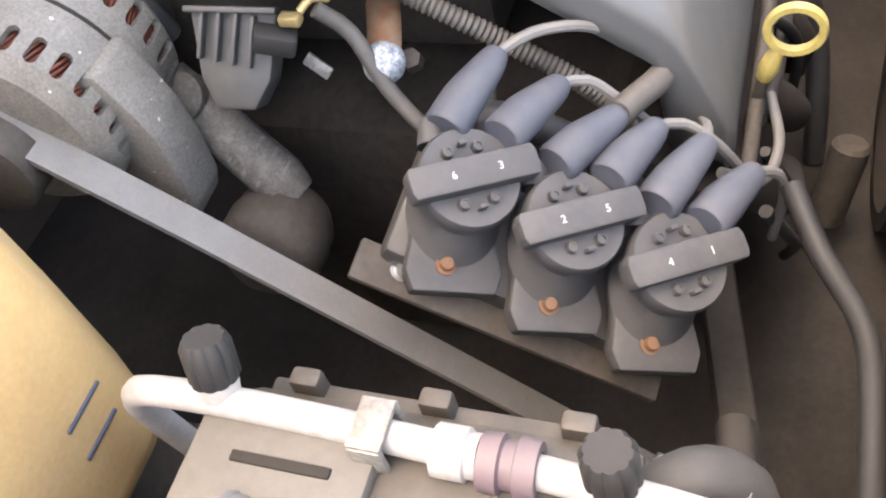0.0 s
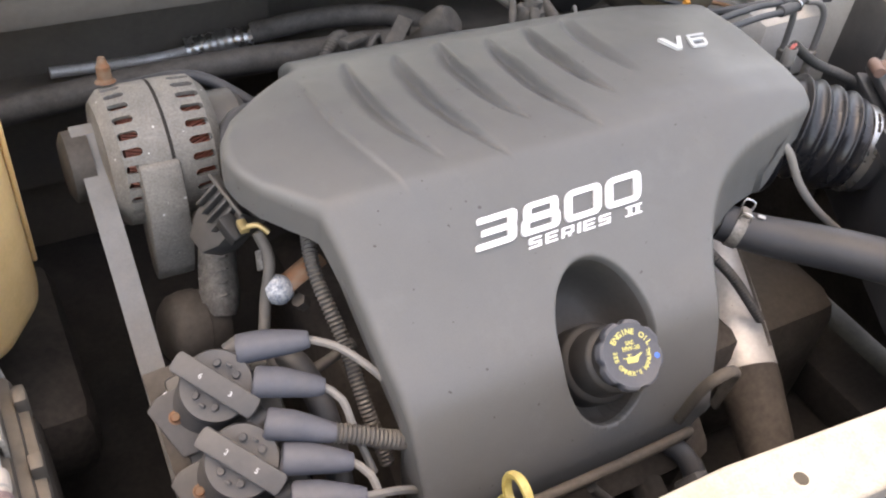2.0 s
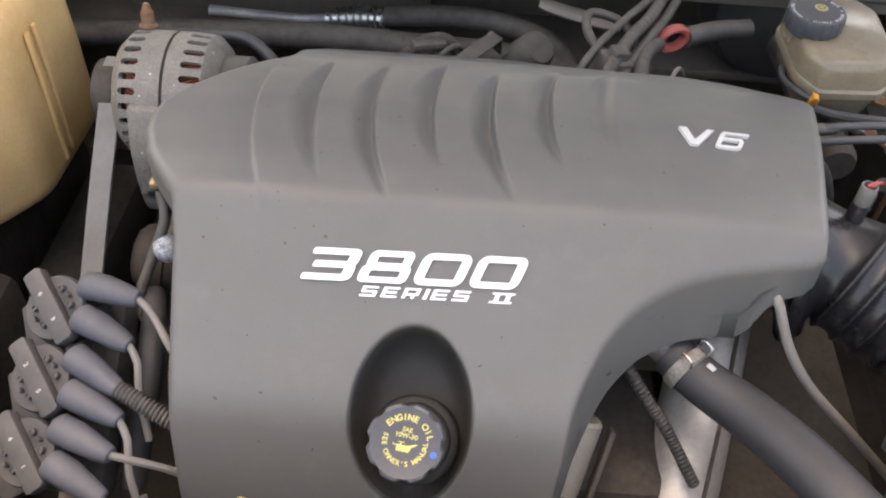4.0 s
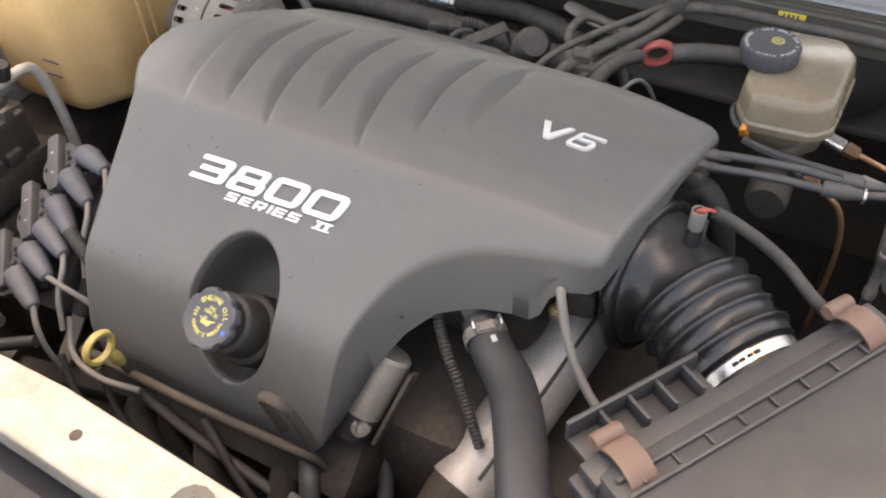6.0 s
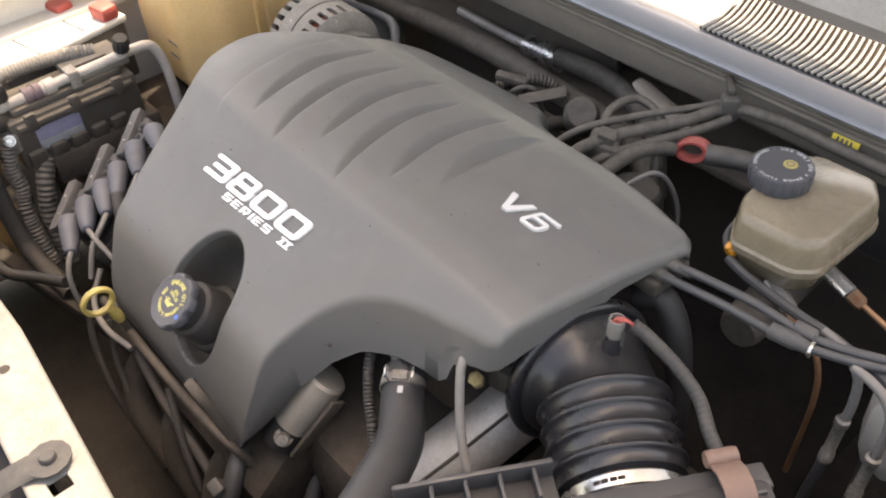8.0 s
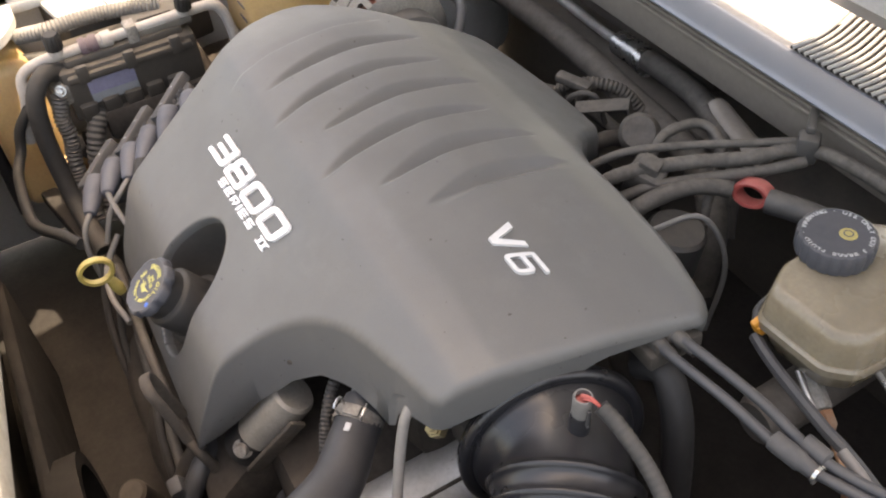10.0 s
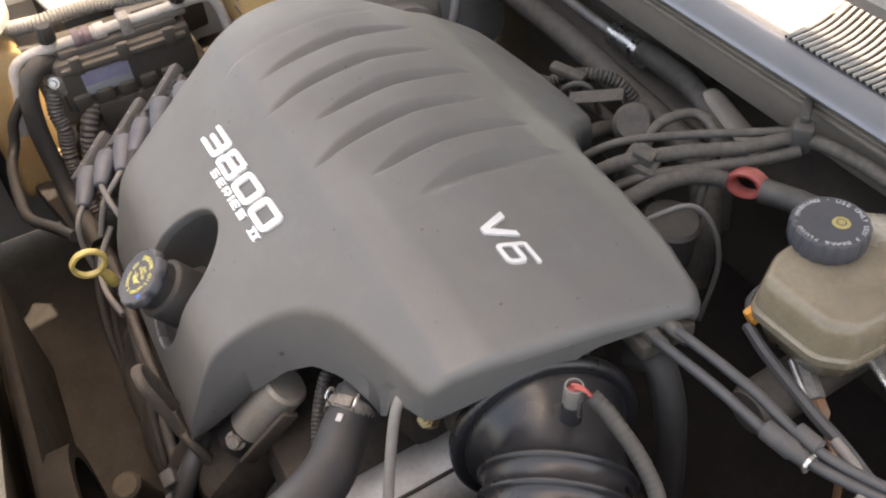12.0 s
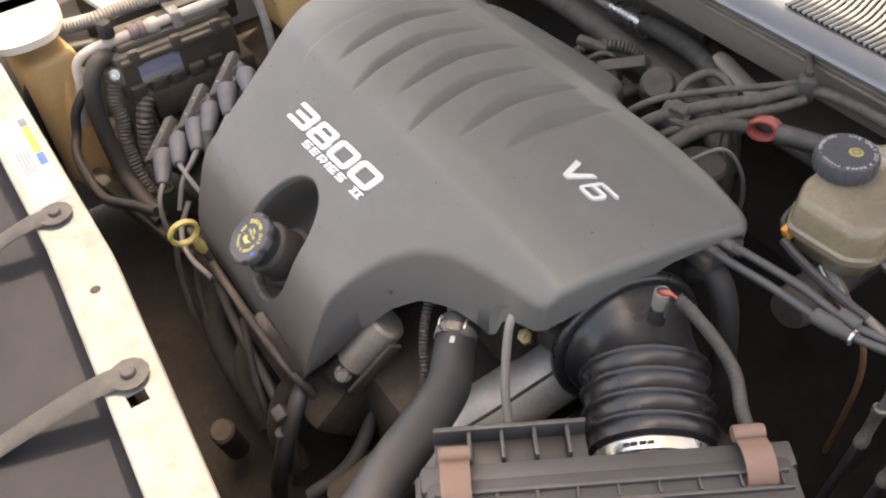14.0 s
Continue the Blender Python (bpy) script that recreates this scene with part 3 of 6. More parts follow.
def stroke(x0, y0, x1, y1, r, thick, cut=0.0):
    """A bar with rounded corners; cut slants its left end."""
    pts = []
    for cx, cy, a0 in ((x1 - r, y1 - r, 0), (x0 + r, y1 - r, 90), (x0 + r, y0 + r, 180), (x1 - r, y0 + r, 270)):
        for k in range(5):
            a = radians(a0 + 22.5 * k)
            pts.append((cx + r * math.cos(a), cy + r * math.sin(a)))
    return prism([(x + (cut if x < (x0 + x1) / 2 else 0) * (y - y0), y) for x, y in pts], 0, thick)


def ring_stroke(w, h, sx, sy, r, thick, x=0.0, y=0.0):
    def loop(x0, y0, x1, y1, rr):
        out = []
        for cx, cy, a0 in ((x1 - rr, y1 - rr, 0), (x0 + rr, y1 - rr, 90), (x0 + rr, y0 + rr, 180), (x1 - rr, y0 + rr, 270)):
            for k in range(6):
                a = radians(a0 + 18 * k)
                out.append((cx + rr * math.cos(a), cy + rr * math.sin(a)))
        return out
    o, i = loop(x, y, x + w, y + h, r), loop(x + sx, y + sy, x + w - sx, y + h - sy, max(0.0012, r - sx * 0.8))
    bm = bmesh.new()
    lay = {}
    for nm, L in (("o", o), ("i", i)):
        for z in (0, thick):
            lay[nm, z] = [bm.verts.new((px, py, z)) for px, py in L]
    n = len(o)
    for k in range(n):
        j = (k + 1) % n
        for a, b in ((("o", thick), ("i", thick)), (("o", 0), ("o", thick)), (("i", thick), ("i", 0))):
            bm.faces.new((lay[a][k], lay[a][j], lay[b][j], lay[b][k]))
    return bm


def digit(ch, w=0.047, h=0.031, th=0.0045):
    s, t, r = 0.0092, 0.0062, 0.0085
    if ch == "0":
        return ring_stroke(w, h, s, t, r, th)
    if ch == "8":
        return join(ring_stroke(w, h * 0.56, s, t * 0.9, 0.006, th), ring_stroke(w * 0.9, h * 0.56, s * 0.95, t * 0.9, 0.006, th - 0.0001, w * 0.05, h * 0.44))
    if ch == "3":
        return join(stroke(0, 0, w - 0.004, t, 0.002, th), stroke(0.006, h / 2 - t / 2, w - 0.006, h / 2 + t / 2, 0.0012, th - 0.0001), stroke(0.0, h - t, w - 0.004, h, 0.002, th - 0.0002),
                    stroke(w - s - 0.001, 0.0005, w, h * 0.54, 0.005, th - 0.0003), stroke(w - s - 0.001, h * 0.46, w, h - 0.0005, 0.005, th - 0.0004))
    if ch == "6":
        return join(ring_stroke(w, h * 0.64, s * 0.52, t * 0.66, 0.006, th), stroke(0.0, 0.003, s * 0.52, h - 0.002, 0.0022, th - 0.0001), stroke(0.0012, h - t * 0.62, w + 0.002, h, 0.0012, th - 0.0002))
    return bmesh.new()


SHEAR = Matrix(((1, 0.42, 0, 0), (0, 1, 0, 0), (0, 0, 1, 0), (0, 0, 0, 1)))
_base = on_cover(0.0, -0.0095) @ Matrix.Translation((-0.11, 0, 0)) @ pose(0, 0, 0, 0, 0, 1.3) @ Matrix.Translation((0.11, 0, 0))
for k, ch in enumerate("3800"):
    part("numeral", moved(digit(ch), _base @ Matrix.Translation((-0.1135 + 0.0530 * k, 0, 0)) @ SHEAR), BADGE, cover, "raised silver numeral", sharp=30)
_b2 = on_cover(0.0, -0.0205) @ Matrix.Translation((-0.056, 0.0016, 0)) @ pose(0, 0, 0, 0, 0, 1.3) @ Matrix.Translation((0.0575, 0, 0))


def small_letter(ch, w=0.0152, h=0.0102, th=0.003):
    s, t, r = 0.0034, 0.0021, 0.0008
    bars = {"S": ((0, 0, w, t), (0, h / 2 - t / 2, w, h / 2 + t / 2), (0, h - t, w, h), (w - s, 0, w, h / 2 + t / 2), (0, h / 2 - t / 2, s, h)),
            "E": ((0, 0, w, t), (0, h / 2 - t / 2, w * 0.92, h / 2 + t / 2), (0, h - t, w, h), (0, 0, s, h)),
            "R": ((0, h / 2 - t, w, h / 2), (0, h - t, w, h), (0, 0, s, h), (w - s, h / 2 - t, w, h), (w * 0.55, 0, w * 0.55 + s, h / 2)),
            "I": ((0, 0, s * 1.1, h),)}[ch]
    return join(*[stroke(x0, y0, x1, y1, r, th - 0.0001 * k) for k, (x0, y0, x1, y1) in enumerate(bars)])


_x = -0.0575
for ch in "SERIES":
    part("letter", moved(small_letter(ch), _b2 @ Matrix.Translation((_x, 0, 0)) @ SHEAR), BADGE, cover, "raised silver letter", sharp=30)
    _x += 0.0072 if ch == "I" else 0.0201
for dx in (0.0, 0.0105):
    part("numeral", moved(join(stroke(0.0028, 0.0012, 0.0072, 0.0090, 0.0004, 0.003), stroke(-0.0005, 0, 0.0105, 0.0018, 0.0004, 0.0031), stroke(-0.0005, 0.0084, 0.0105, 0.0102, 0.0004, 0.0031)),
                          _b2 @ Matrix.Translation((0.0662 + dx, 0, 0)) @ SHEAR), BADGE, cover, "raised silver numeral", sharp=30)
_b3 = on_cover(0.2885, 0.1630)
_v = prism([(0.0, 0.0275), (0.0085, 0.0275), (0.0145, 0.008), (0.030, 0.0275), (0.037, 0.0275), (0.0175, 0.0), (0.0095, 0.0)], 0, 0.004)
part("letter", moved(_v, _b3 @ Matrix.Translation((-0.034, 0, 0))), V6GREY, cover, "raised silver letter", sharp=30)
part("numeral", moved(digit("6", 0.0275, 0.0275, 0.004), _b3 @ Matrix.Translation((0.0, 0, 0)) @ SHEAR), V6GREY, cover, "raised silver numeral", sharp=30)

# oil filler neck and cap
NECK = axes((0.0007, -0.1408, 0.8211), (-0.058, -0.57, 0.82))
filler = thing("oil_filler", "black ribbed oil filler neck with a screwed-on cap", "oil filler", (0.01, -0.10, 0.72))
part("filler_neck", moved(lathe([(0.044, -0.110), (0.044, -0.074), (0.042, -0.071), (0.037, -0.069), (0.036, -0.066), (0.036, -0.034), (0.034, -0.031), (0.030, -0.029), (0.030, -0.012), (0, -0.012)], 36), NECK),
     NECK_BLACK, filler)
CAP = NECK @ Matrix.Translation((0, 0, -0.0145))
oil_cap = part("filler_cap", moved(lathe([(0.0, 0.0), (0.028, 0.0), (0.0345, 0.0015, 1), (0.0362, 0.004, 1), (0.0362, 0.011, 1), (0.0348, 0.0140, 1), (0.0320, 0.0147), (0.0310, 0.0142), (0, 0.0142)], 96, 8, 0.10), CAP), CAPBLUE, filler, "blue-black scalloped plastic cap", sharp=32)
_face = CAP @ Matrix.Translation((0, 0, 0.0143)) @ Matrix.Rotation(radians(-8), 4, "Z")
part("lettering", moved(join(arc_letters("ENGINE OIL", 0.0232, 0.0080, 0.0004, radians(82), radians(118), bold=0.00022), arc_letters("SEE OWNER'S MANUAL", 0.0186, 0.0062, 0.0004, radians(268), radians(200), True, bold=0.00018),
                        moved(letters("SAE", 0.0058, 0.0004, 0.00012), Matrix.Translation((0, 0.0100, 0))), moved(letters("10W-30", 0.0062, 0.0004, 0.00012), Matrix.Translation((0, 0.0045, 0)))), _face), LETTER, oil_cap, "yellow printed words", smooth=False)
_can = join(prism([(-0.006, -0.0085), (0.0055, -0.0085), (0.008, -0.0035), (0.0125, -0.0005), (0.0120, 0.0003), (0.0065, -0.0015), (0.004, -0.0025), (-0.006, -0.0025)], 0, 0.0004), prism([(-0.0095, -0.0022), (-0.0062, -0.0032), (-0.0062, -0.0042), (-0.0105, -0.0030)], 0, 0.0004),
            prism([(-0.003, -0.0024), (-0.0018, -0.0024), (-0.0018, -0.0006), (-0.003, -0.0006)], 0, 0.0005), prism([(-0.005, -0.0006), (0.0005, -0.0006), (0.0005, 0.0002), (-0.005, 0.0002)], 0, 0.0005))
part("oil_can_sign", moved(_can, _face @ Matrix.Translation((-0.001, 0.0005, 0))), LETTER, oil_cap, "yellow printed oil-can sign", smooth=False)
part("paint_mark", moved(lathe([(0, 0.0006), (0.0029, 0.0005), (0.0031, 0)], 12), CAP @ Matrix.Translation((0.0265, -0.009, 0.0142))), BLUE, oil_cap, "blue paint dot")
part("arch_plug", moved(lathe([(0, 0.0012), (0.0026, 0.001), (0.0032, 0.0)], 12), axes((0.1904, -0.0397, 0.8147), (0.69, -0.71, 0.137))), BLOCK, cover, "small dark plug hole in the arch wall")

# ---- engine block under the cover ----
block = thing("engine_block", "grimy cast engine block and heads below the cover", "engine", (0.05, 0.1, 0.34))
part("lower_block", rbox(0.50, 0.42, 0.34, 0.03, (0.03, 0.12, 0.50)), GRIME, block)
part("front_head", moved(rbox(0.40, 0.15, 0.10, 0.02), pose(-0.03, -0.09, 0.61, 40, 0, 0)), GRIME, block)
part("rear_head", moved(rbox(0.42, 0.15, 0.10, 0.02), pose(0.0, 0.30, 0.76, -30, 0, 0)), BLOCK, block)
part("intake_manifold", rbox(0.46, 0.24, 0.16, 0.03, (0.08, 0.16, 0.78)), BLOCK, block)
part("throttle_body", moved(lathe([(0.0, 0.035), (0.052, 0.035), (0.057, 0.02), (0.057, -0.03), (0, -0.03)], 24), axes((0.368, 0.149, 0.806), (0.971, -0.217, 0.095))), ALU, block, "stained cast aluminium throttle body")
part("gearbox_case", join(rbox(0.24, 0.34, 0.26, 0.05, (0.44, 0.12, 0.46)), moved(lathe([(0.0, 0.08), (0.09, 0.08), (0.12, 0.0), (0.12, -0.08)], 24), axes((0.36, 0.05, 0.50), (1, 0, 0)))), BLOCK, block)

# ---- ignition coils ----
C_N = Vector((-0.23, -0.51, 0.83)).normalized()
C_X = Vector((0.91, 0.19, 0.37))
COIL0 = axes((-0.3765, -0.0055, 0.8070), C_N, C_X)
COIL_STEP = Vector((0.0005, -0.0650, -0.0335))
PAIRS = ("63", "25", "41")


def coil_parts(i):
    M = Matrix.Translation(COIL_STEP * i) @ COIL0
    t = thing("ignition_coil", "black plastic ignition coil with a raised numbered bar, dusty", "ignition coil", M @ Vector((0, 0, -0.045)), "coils in a row")
    # waisted housing: wide round head, narrower throat, broad foot towards the wing
    foot = prism([(-0.066, -0.028), (-0.052, -0.033), (-0.03, -0.029), (0.0, -0.029), (0.025, -0.024), (0.034, 0.0), (0.025, 0.024), (0.0, 0.029), (-0.03, 0.029), (-0.052, 0.033), (-0.066, 0.028)], -0.055, -0.040, 0.002)
    part("foot_plate", moved(foot, M), GREYP, t)
    bm = bmesh.new()
    rings = []
    for h, r, cx, sq in ((-0.041, 0.033, -0.012, 1.15), (-0.030, 0.030, -0.008, 1.05), (-0.020, 0.031, -0.002, 1.0), (-0.013, 0.034, 0.0, 1.0), (-0.004, 0.0345, 0.0, 1.0), (-0.001, 0.033, 0.0, 1.0)):
        rings.append([bm.verts.new((cx + r * sq * math.cos(a), r * math.sin(a), h)) for a in (2 * math.pi * k / 32 for k in range(32))])
    for a, b in zip(rings, rings[1:]):
        for k in range(32):
            bm.faces.new((a[k], a[(k + 1) % 32], b[(k + 1) % 32], b[k]))
    bm.faces.new(rings[-1])
    part("housing", moved(bm, M), GREYP, t)
    turn = M @ Matrix.Rotation(radians(-72), 4, "Z")
    part("bar", moved(prism([(-0.042, -0.0105), (0.042, -0.0105), (0.044, -0.006), (0.044, 0.006), (0.042, 0.0105), (-0.042, 0.0105), (-0.044, 0.006), (-0.044, -0.006)], -0.004, 0.011, 0.0015), turn), GREYP, t)
    for k, ch in enumerate(PAIRS[i]):
        part("number", moved(letters(ch, 0.0072, 0.0003, 0.0001), turn @ Matrix.Translation((-0.015 + 0.032 * k, -0.0025, 0.0111))), WHITEINK, t, "white printed number", smooth=False)
    for sx, sy in ((-0.011, -0.017), (0.010, -0.017), (-0.011, 0.018), (0.010, 0.018)):
        part("screw", moved(lathe([(0, 0.003), (0.002, 0.003), (0.0022, 0.0042), (0.0036, 0.004), (0.004, 0.0), (0.0045, -0.002)], 10), turn @ Matrix.Translation((sx, sy, 0.0))), GREYP, t)
    for sy in (-0.012, 0.012):
        part("rib", moved(rbox(0.006, 0.003, 0.010, 0.001, (0.0, sy * 1.8, 0.001)), turn), GREYP, t)
    part("bolt", moved(hex_bolt(0.0048, 0.006), M @ Matrix.Translation((-0.048, 0.006, -0.040))), RUST, t, "rusty hex bolt with washer")
    for sy in (-0.019, 0.019):
        part("tower", moved(lathe([(0.011, 0), (0.010, 0.018), (0, 0.018)], 16), M @ Matrix.Translation((0.026, sy, -0.022)) @ pose(0, 0, 0, 0, 90, 0)), GREYP, t)
    return t


for i in range(3):
    coil_parts(i)
_mid = Matrix.Translation(COIL_STEP) @ COIL0
coil_base = thing("coil_bracket", "dusty black module and steel bracket under the coils", "bracket", _mid @ Vector((0, 0, -0.08)))
_dirv = _mid.to_3x3().inverted() @ COIL_STEP.normalized()
_bturn = _mid @ Matrix.Rotation(math.atan2(_dirv.y, _dirv.x), 4, "Z")
part("module", moved(rbox(0.215, 0.10, 0.03, 0.006, (0.004, 0.0, -0.0715)), _bturn), BLACK, coil_base)
part("bracket_plate", moved(rbox(0.235, 0.03, 0.008, 0.002, (0.0, -0.055, -0.080)), _bturn), BLOCK, coil_base, "grimy metal plate")
part("screw", moved(hex_bolt(0.0055, 0.006), _bturn @ Matrix.Translation((-0.085, -0.052, -0.076))), STEEL, coil_base, "bright screw")

# ---- plug boots and leads ----
BOOTS = [((-0.345, 0.017, 0.819), (-0.286, -0.002, 0.827), (-0.264, -0.022, 0.828), (-0.243, -0.048, 0.818), (-0.222, -0.068, 0.795)),
         ((-0.342, -0.019, 0.810), (-0.287, -0.043, 0.804), (-0.274, -0.060, 0.797), (-0.270, -0.082, 0.774), (-0.260, -0.108, 0.735)),
         ((-0.343, -0.052, 0.788), (-0.290, -0.082, 0.782), (-0.264, -0.092, 0.775), (-0.240, -0.100, 0.766), (-0.215, -0.104, 0.755)),
         ((-0.340, -0.085, 0.774), (-0.285, -0.107, 0.767), (-0.272, -0.124, 0.759), (-0.268, -0.147, 0.736), (-0.258, -0.168, 0.695)),
         ((-0.343, -0.116, 0.757), (-0.286, -0.140, 0.756), (-0.262, -0.139, 0.746), (-0.240, -0.134, 0.729), (-0.220, -0.130, 0.710)),
         ((-0.343, -0.147, 0.742), (-0.288, -0.173, 0.732), (-0.273, -0.189, 0.716), (-0.263, -0.196, 0.680), (-0.255, -0.192, 0.620))]
for k, (a, b, c, d, e) in enumerate(BOOTS):
    A, B = Vector(a), Vector(b)
    t = thing("spark_plug_lead", "grey-blue rubber boot and spark plug lead", "plug lead", A, "plug leads on the coils")
    part("boot", tube([A - (B - A) * 0.06, A, A.lerp(B, 0.35) + Vector((0, 0, 0.002)), A.lerp(B, 0.8), B, B + (B - A) * 0.04], [0.0125, 0.0160, 0.0154, 0.0120, 0.0092, 0.0080], seg=16, flat=0.86), BOOT, t, sharp=50)
    if k == 2:
        part("conduit", tube([B, c, d, e], 0.0080, seg=12, rib=0.0022, pitch=0.0042), LOOM, t, "ribbed black conduit")
    else:
        part("lead", tube([A.lerp(B, 0.9), B, c, d, e], 0.0040, seg=8), WIRE, t)

# ---- alternator, belt, pump ----
ALT = axes((-0.332, 0.330, 0.832), (-1, 0, 0), (0, -0.75, 0.66))
alt = thing("alternator", "speckled cast aluminium alternator with red copper windings showing", "alternator", (-0.325, 0.325, 0.735))


def alt_housing(side):
    """One half of the casting: a drum with a row of open slots over its crown."""
    bm = bmesh.new()
    n = 54
    hs = [0.002, 0.030, 0.052, 0.064, 0.068] if side > 0 else [-0.002, -0.020, -0.046, -0.058, -0.064]
    rs = [0.080, 0.080, 0.078, 0.066, 0.030]
    rings = [[bm.verts.new((r * math.cos(2 * math.pi * k / n), r * math.sin(2 * math.pi * k / n), h)) for k in range(n)] for h, r in zip(hs, rs)]
    for q in range(4):
        for k in range(n):
            A, B, C, D = rings[q][k], rings[q][(k + 1) % n], rings[q + 1][(k + 1) % n], rings[q + 1][k]
            if not (q == 1 and k % 2 == 1 and (k < 11 or k > 43)):
                bm.faces.new((A, B, C, D))
                continue
            # a round-ended slot
            hole = []
            for cu, cv, a0 in ((0.45, 0.20, 180), (0.55, 0.20, 270), (0.55, 0.80, 0), (0.45, 0.80, 90)):
                for a in (a0 + 8, a0 + 45, a0 + 82):
                    u, v = cu + 0.42 * math.cos(radians(a)), cv + 0.19 * math.sin(radians(a))
                    hole.append(bm.verts.new((A.co * (1 - u) + B.co * u) * (1 - v) + (D.co * (1 - u) + C.co * u) * v))
            quad = (A, B, C, D)
            for c in range(4):
                h = hole[3 * c:3 * c + 3]
                bm.faces.new((quad[c], h[1], h[0]))
                bm.faces.new((quad[c], h[2], h[1]))
                bm.faces.new((quad[c], quad[(c + 1) % 4], hole[(3 * c + 3) % 12], h[2]))
    bm.faces.new(rings[-1])
    bm.normal_update()
    bmesh.ops.recalc_face_normals(bm, faces=bm.faces)
    bmesh.ops.solidify(bm, geom=bm.faces[:], thickness=0.006)
    return moved(bm, ALT)


part("drive_housing", alt_housing(1), SPECK, alt)
part("rear_housing", alt_housing(-1), SPECK, alt)
part("stator_ring", moved(lathe([(0.072, -0.002), (0.0795, -0.002), (0.0795, 0.002), (0.072, 0.002)], 48), ALT), DARK, alt, "dark seam between the castings")
part("winding", moved(join(lathe([(0.050, 0.012), (0.064, 0.014), (0.066, 0.030), (0.064, 0.046), (0.050, 0.048)], 60), lathe([(0.050, -0.012), (0.064, -0.014), (0.066, -0.028), (0.064, -0.042), (0.050, -0.044)], 60),
     *[tube([(0.0672 * math.cos(a), 0.0672 * math.sin(a), sg * 0.016), (0.0690 * math.cos(a + 0.07), 0.0690 * math.sin(a + 0.07), sg * 0.031), (0.0672 * math.cos(a + 0.14), 0.0672 * math.sin(a + 0.14), sg * 0.046)], 0.0016, seg=5)
       for sg in (1, -1) for a in (2 * math.pi * j / 110 for j in range(-32, 33))]), ALT), WINDING, alt, "red enamelled copper windings")
_ear = bmesh.new()
_er = [[_ear.verts.new((-0.349 + dx, 0.262 + dy * w + c, z)) for dx, dy in ((-0.022, -1), (0.022, -1), (0.022, 1), (-0.022, 1))] for z, w, c in ((0.715, 0.010, -0.012), (0.735, 0.020, -0.010), (0.775, 0.029, -0.004), (0.815, 0.036, 0.006), (0.840, 0.036, 0.014), (0.868, 0.034, 0.024))]
for _p, _q in zip(_er, _er[1:]):
    for k in range(4):
        _ear.faces.new((_p[k], _p[(k + 1) % 4], _q[(k + 1) % 4], _q[k]))
_ear.faces.new(_er[0][::-1])
_ear.faces.new(_er[-1])
bmesh.ops.bevel(_ear, geom=_ear.edges[:], offset=0.004, segments=2, affect="EDGES", profile=0.5)
part("ear", _ear, SPECK, alt)
part("terminal", moved(lathe([(0, 0.028), (0.004, 0.028), (0.006, 0.020), (0.008, 0.018), (0.008, 0.004), (0.012, 0)], 12), axes((-0.372, 0.372, 0.905), (0, 0.2, 1))), RUST, alt, "rusty terminal stud")
part("rear_cap", moved(lathe([(0, -0.10), (0.045, -0.10), (0.055, -0.09), (0.055, -0.06)], 28), ALT), BLACK, alt, "black plastic rear cover")
part("pulley", moved(lathe([(0, 0.105), (0.03, 0.105), (0.040, 0.10), (0.040, 0.076), (0.02, 0.074), (0.02, 0.062)], 28), ALT), BLOCK, alt, "grimy steel pulley")

_bl = [(0.345, 0.874), (0.328, 0.872), (0.308, 0.856), (0.199, 0.766), (0.082, 0.663), (-0.02, 0.575), (-0.14, 0.47)]
_poly = [(y, z) for y, z in _bl] + [(y + 0.003, z - 0.0045) for y, z in reversed(_bl)]
solo("drive_belt", profile_wall(_poly, -0.423, -0.397), BELT, "worn grey-backed rubber drive belt running over pulleys", "belt", smooth=False)
solo("crank_pulley", moved(lathe([(0, 0.02), (0.075, 0.02), (0.08, 0.015), (0.08, -0.02), (0, -0.02)], 32), axes((-0.41, -0.09, 0.42), (-1, 0, 0))), BLOCK, "grimy crank pulley with belt", "pulley")
pump = thing("steering_pump", "grimy dark steering pump on a ribbed cast bracket", "pump", (-0.33, 0.21, 0.64))
part("pump_body", moved(lathe([(0, 0.040), (0.018, 0.039), (0.032, 0.035), (0.041, 0.026), (0.0445, 0.014), (0.045, -0.002), (0.0425, -0.004), (0.0425, -0.02), (0.038, -0.03), (0, -0.03)], 36), axes((-0.345, 0.195, 0.672), (-0.96, -0.1, 0.22))), BLOCK, pump)
part("cast_bracket", join(tube([(-0.290, 0.272, 0.792), (-0.296, 0.250, 0.770), (-0.306, 0.220, 0.738), (-0.314, 0.192, 0.709), (-0.318, 0.180, 0.695)], [0.019, 0.020, 0.022, 0.023, 0.018], seg=14, flat=0.85),
     moved(lathe([(0, 0.010), (0.016, 0.010), (0.020, 0.006), (0.021, -0.02)], 20), axes((-0.302, 0.256, 0.784), (-0.6, -0.1, 0.75)))), CASTG, pump, "rough grey cast bracket")
for k in range(4):
    part("casting_rib", moved(rbox(0.036, 0.003, 0.034, 0.001), axes((-0.306 - 0.003 * k, 0.222 - 0.010 * k, 0.740 - 0.010 * k), (-0.5, -0.5, 0.6), (1, -0.3, 0.4))), CASTG, pump)

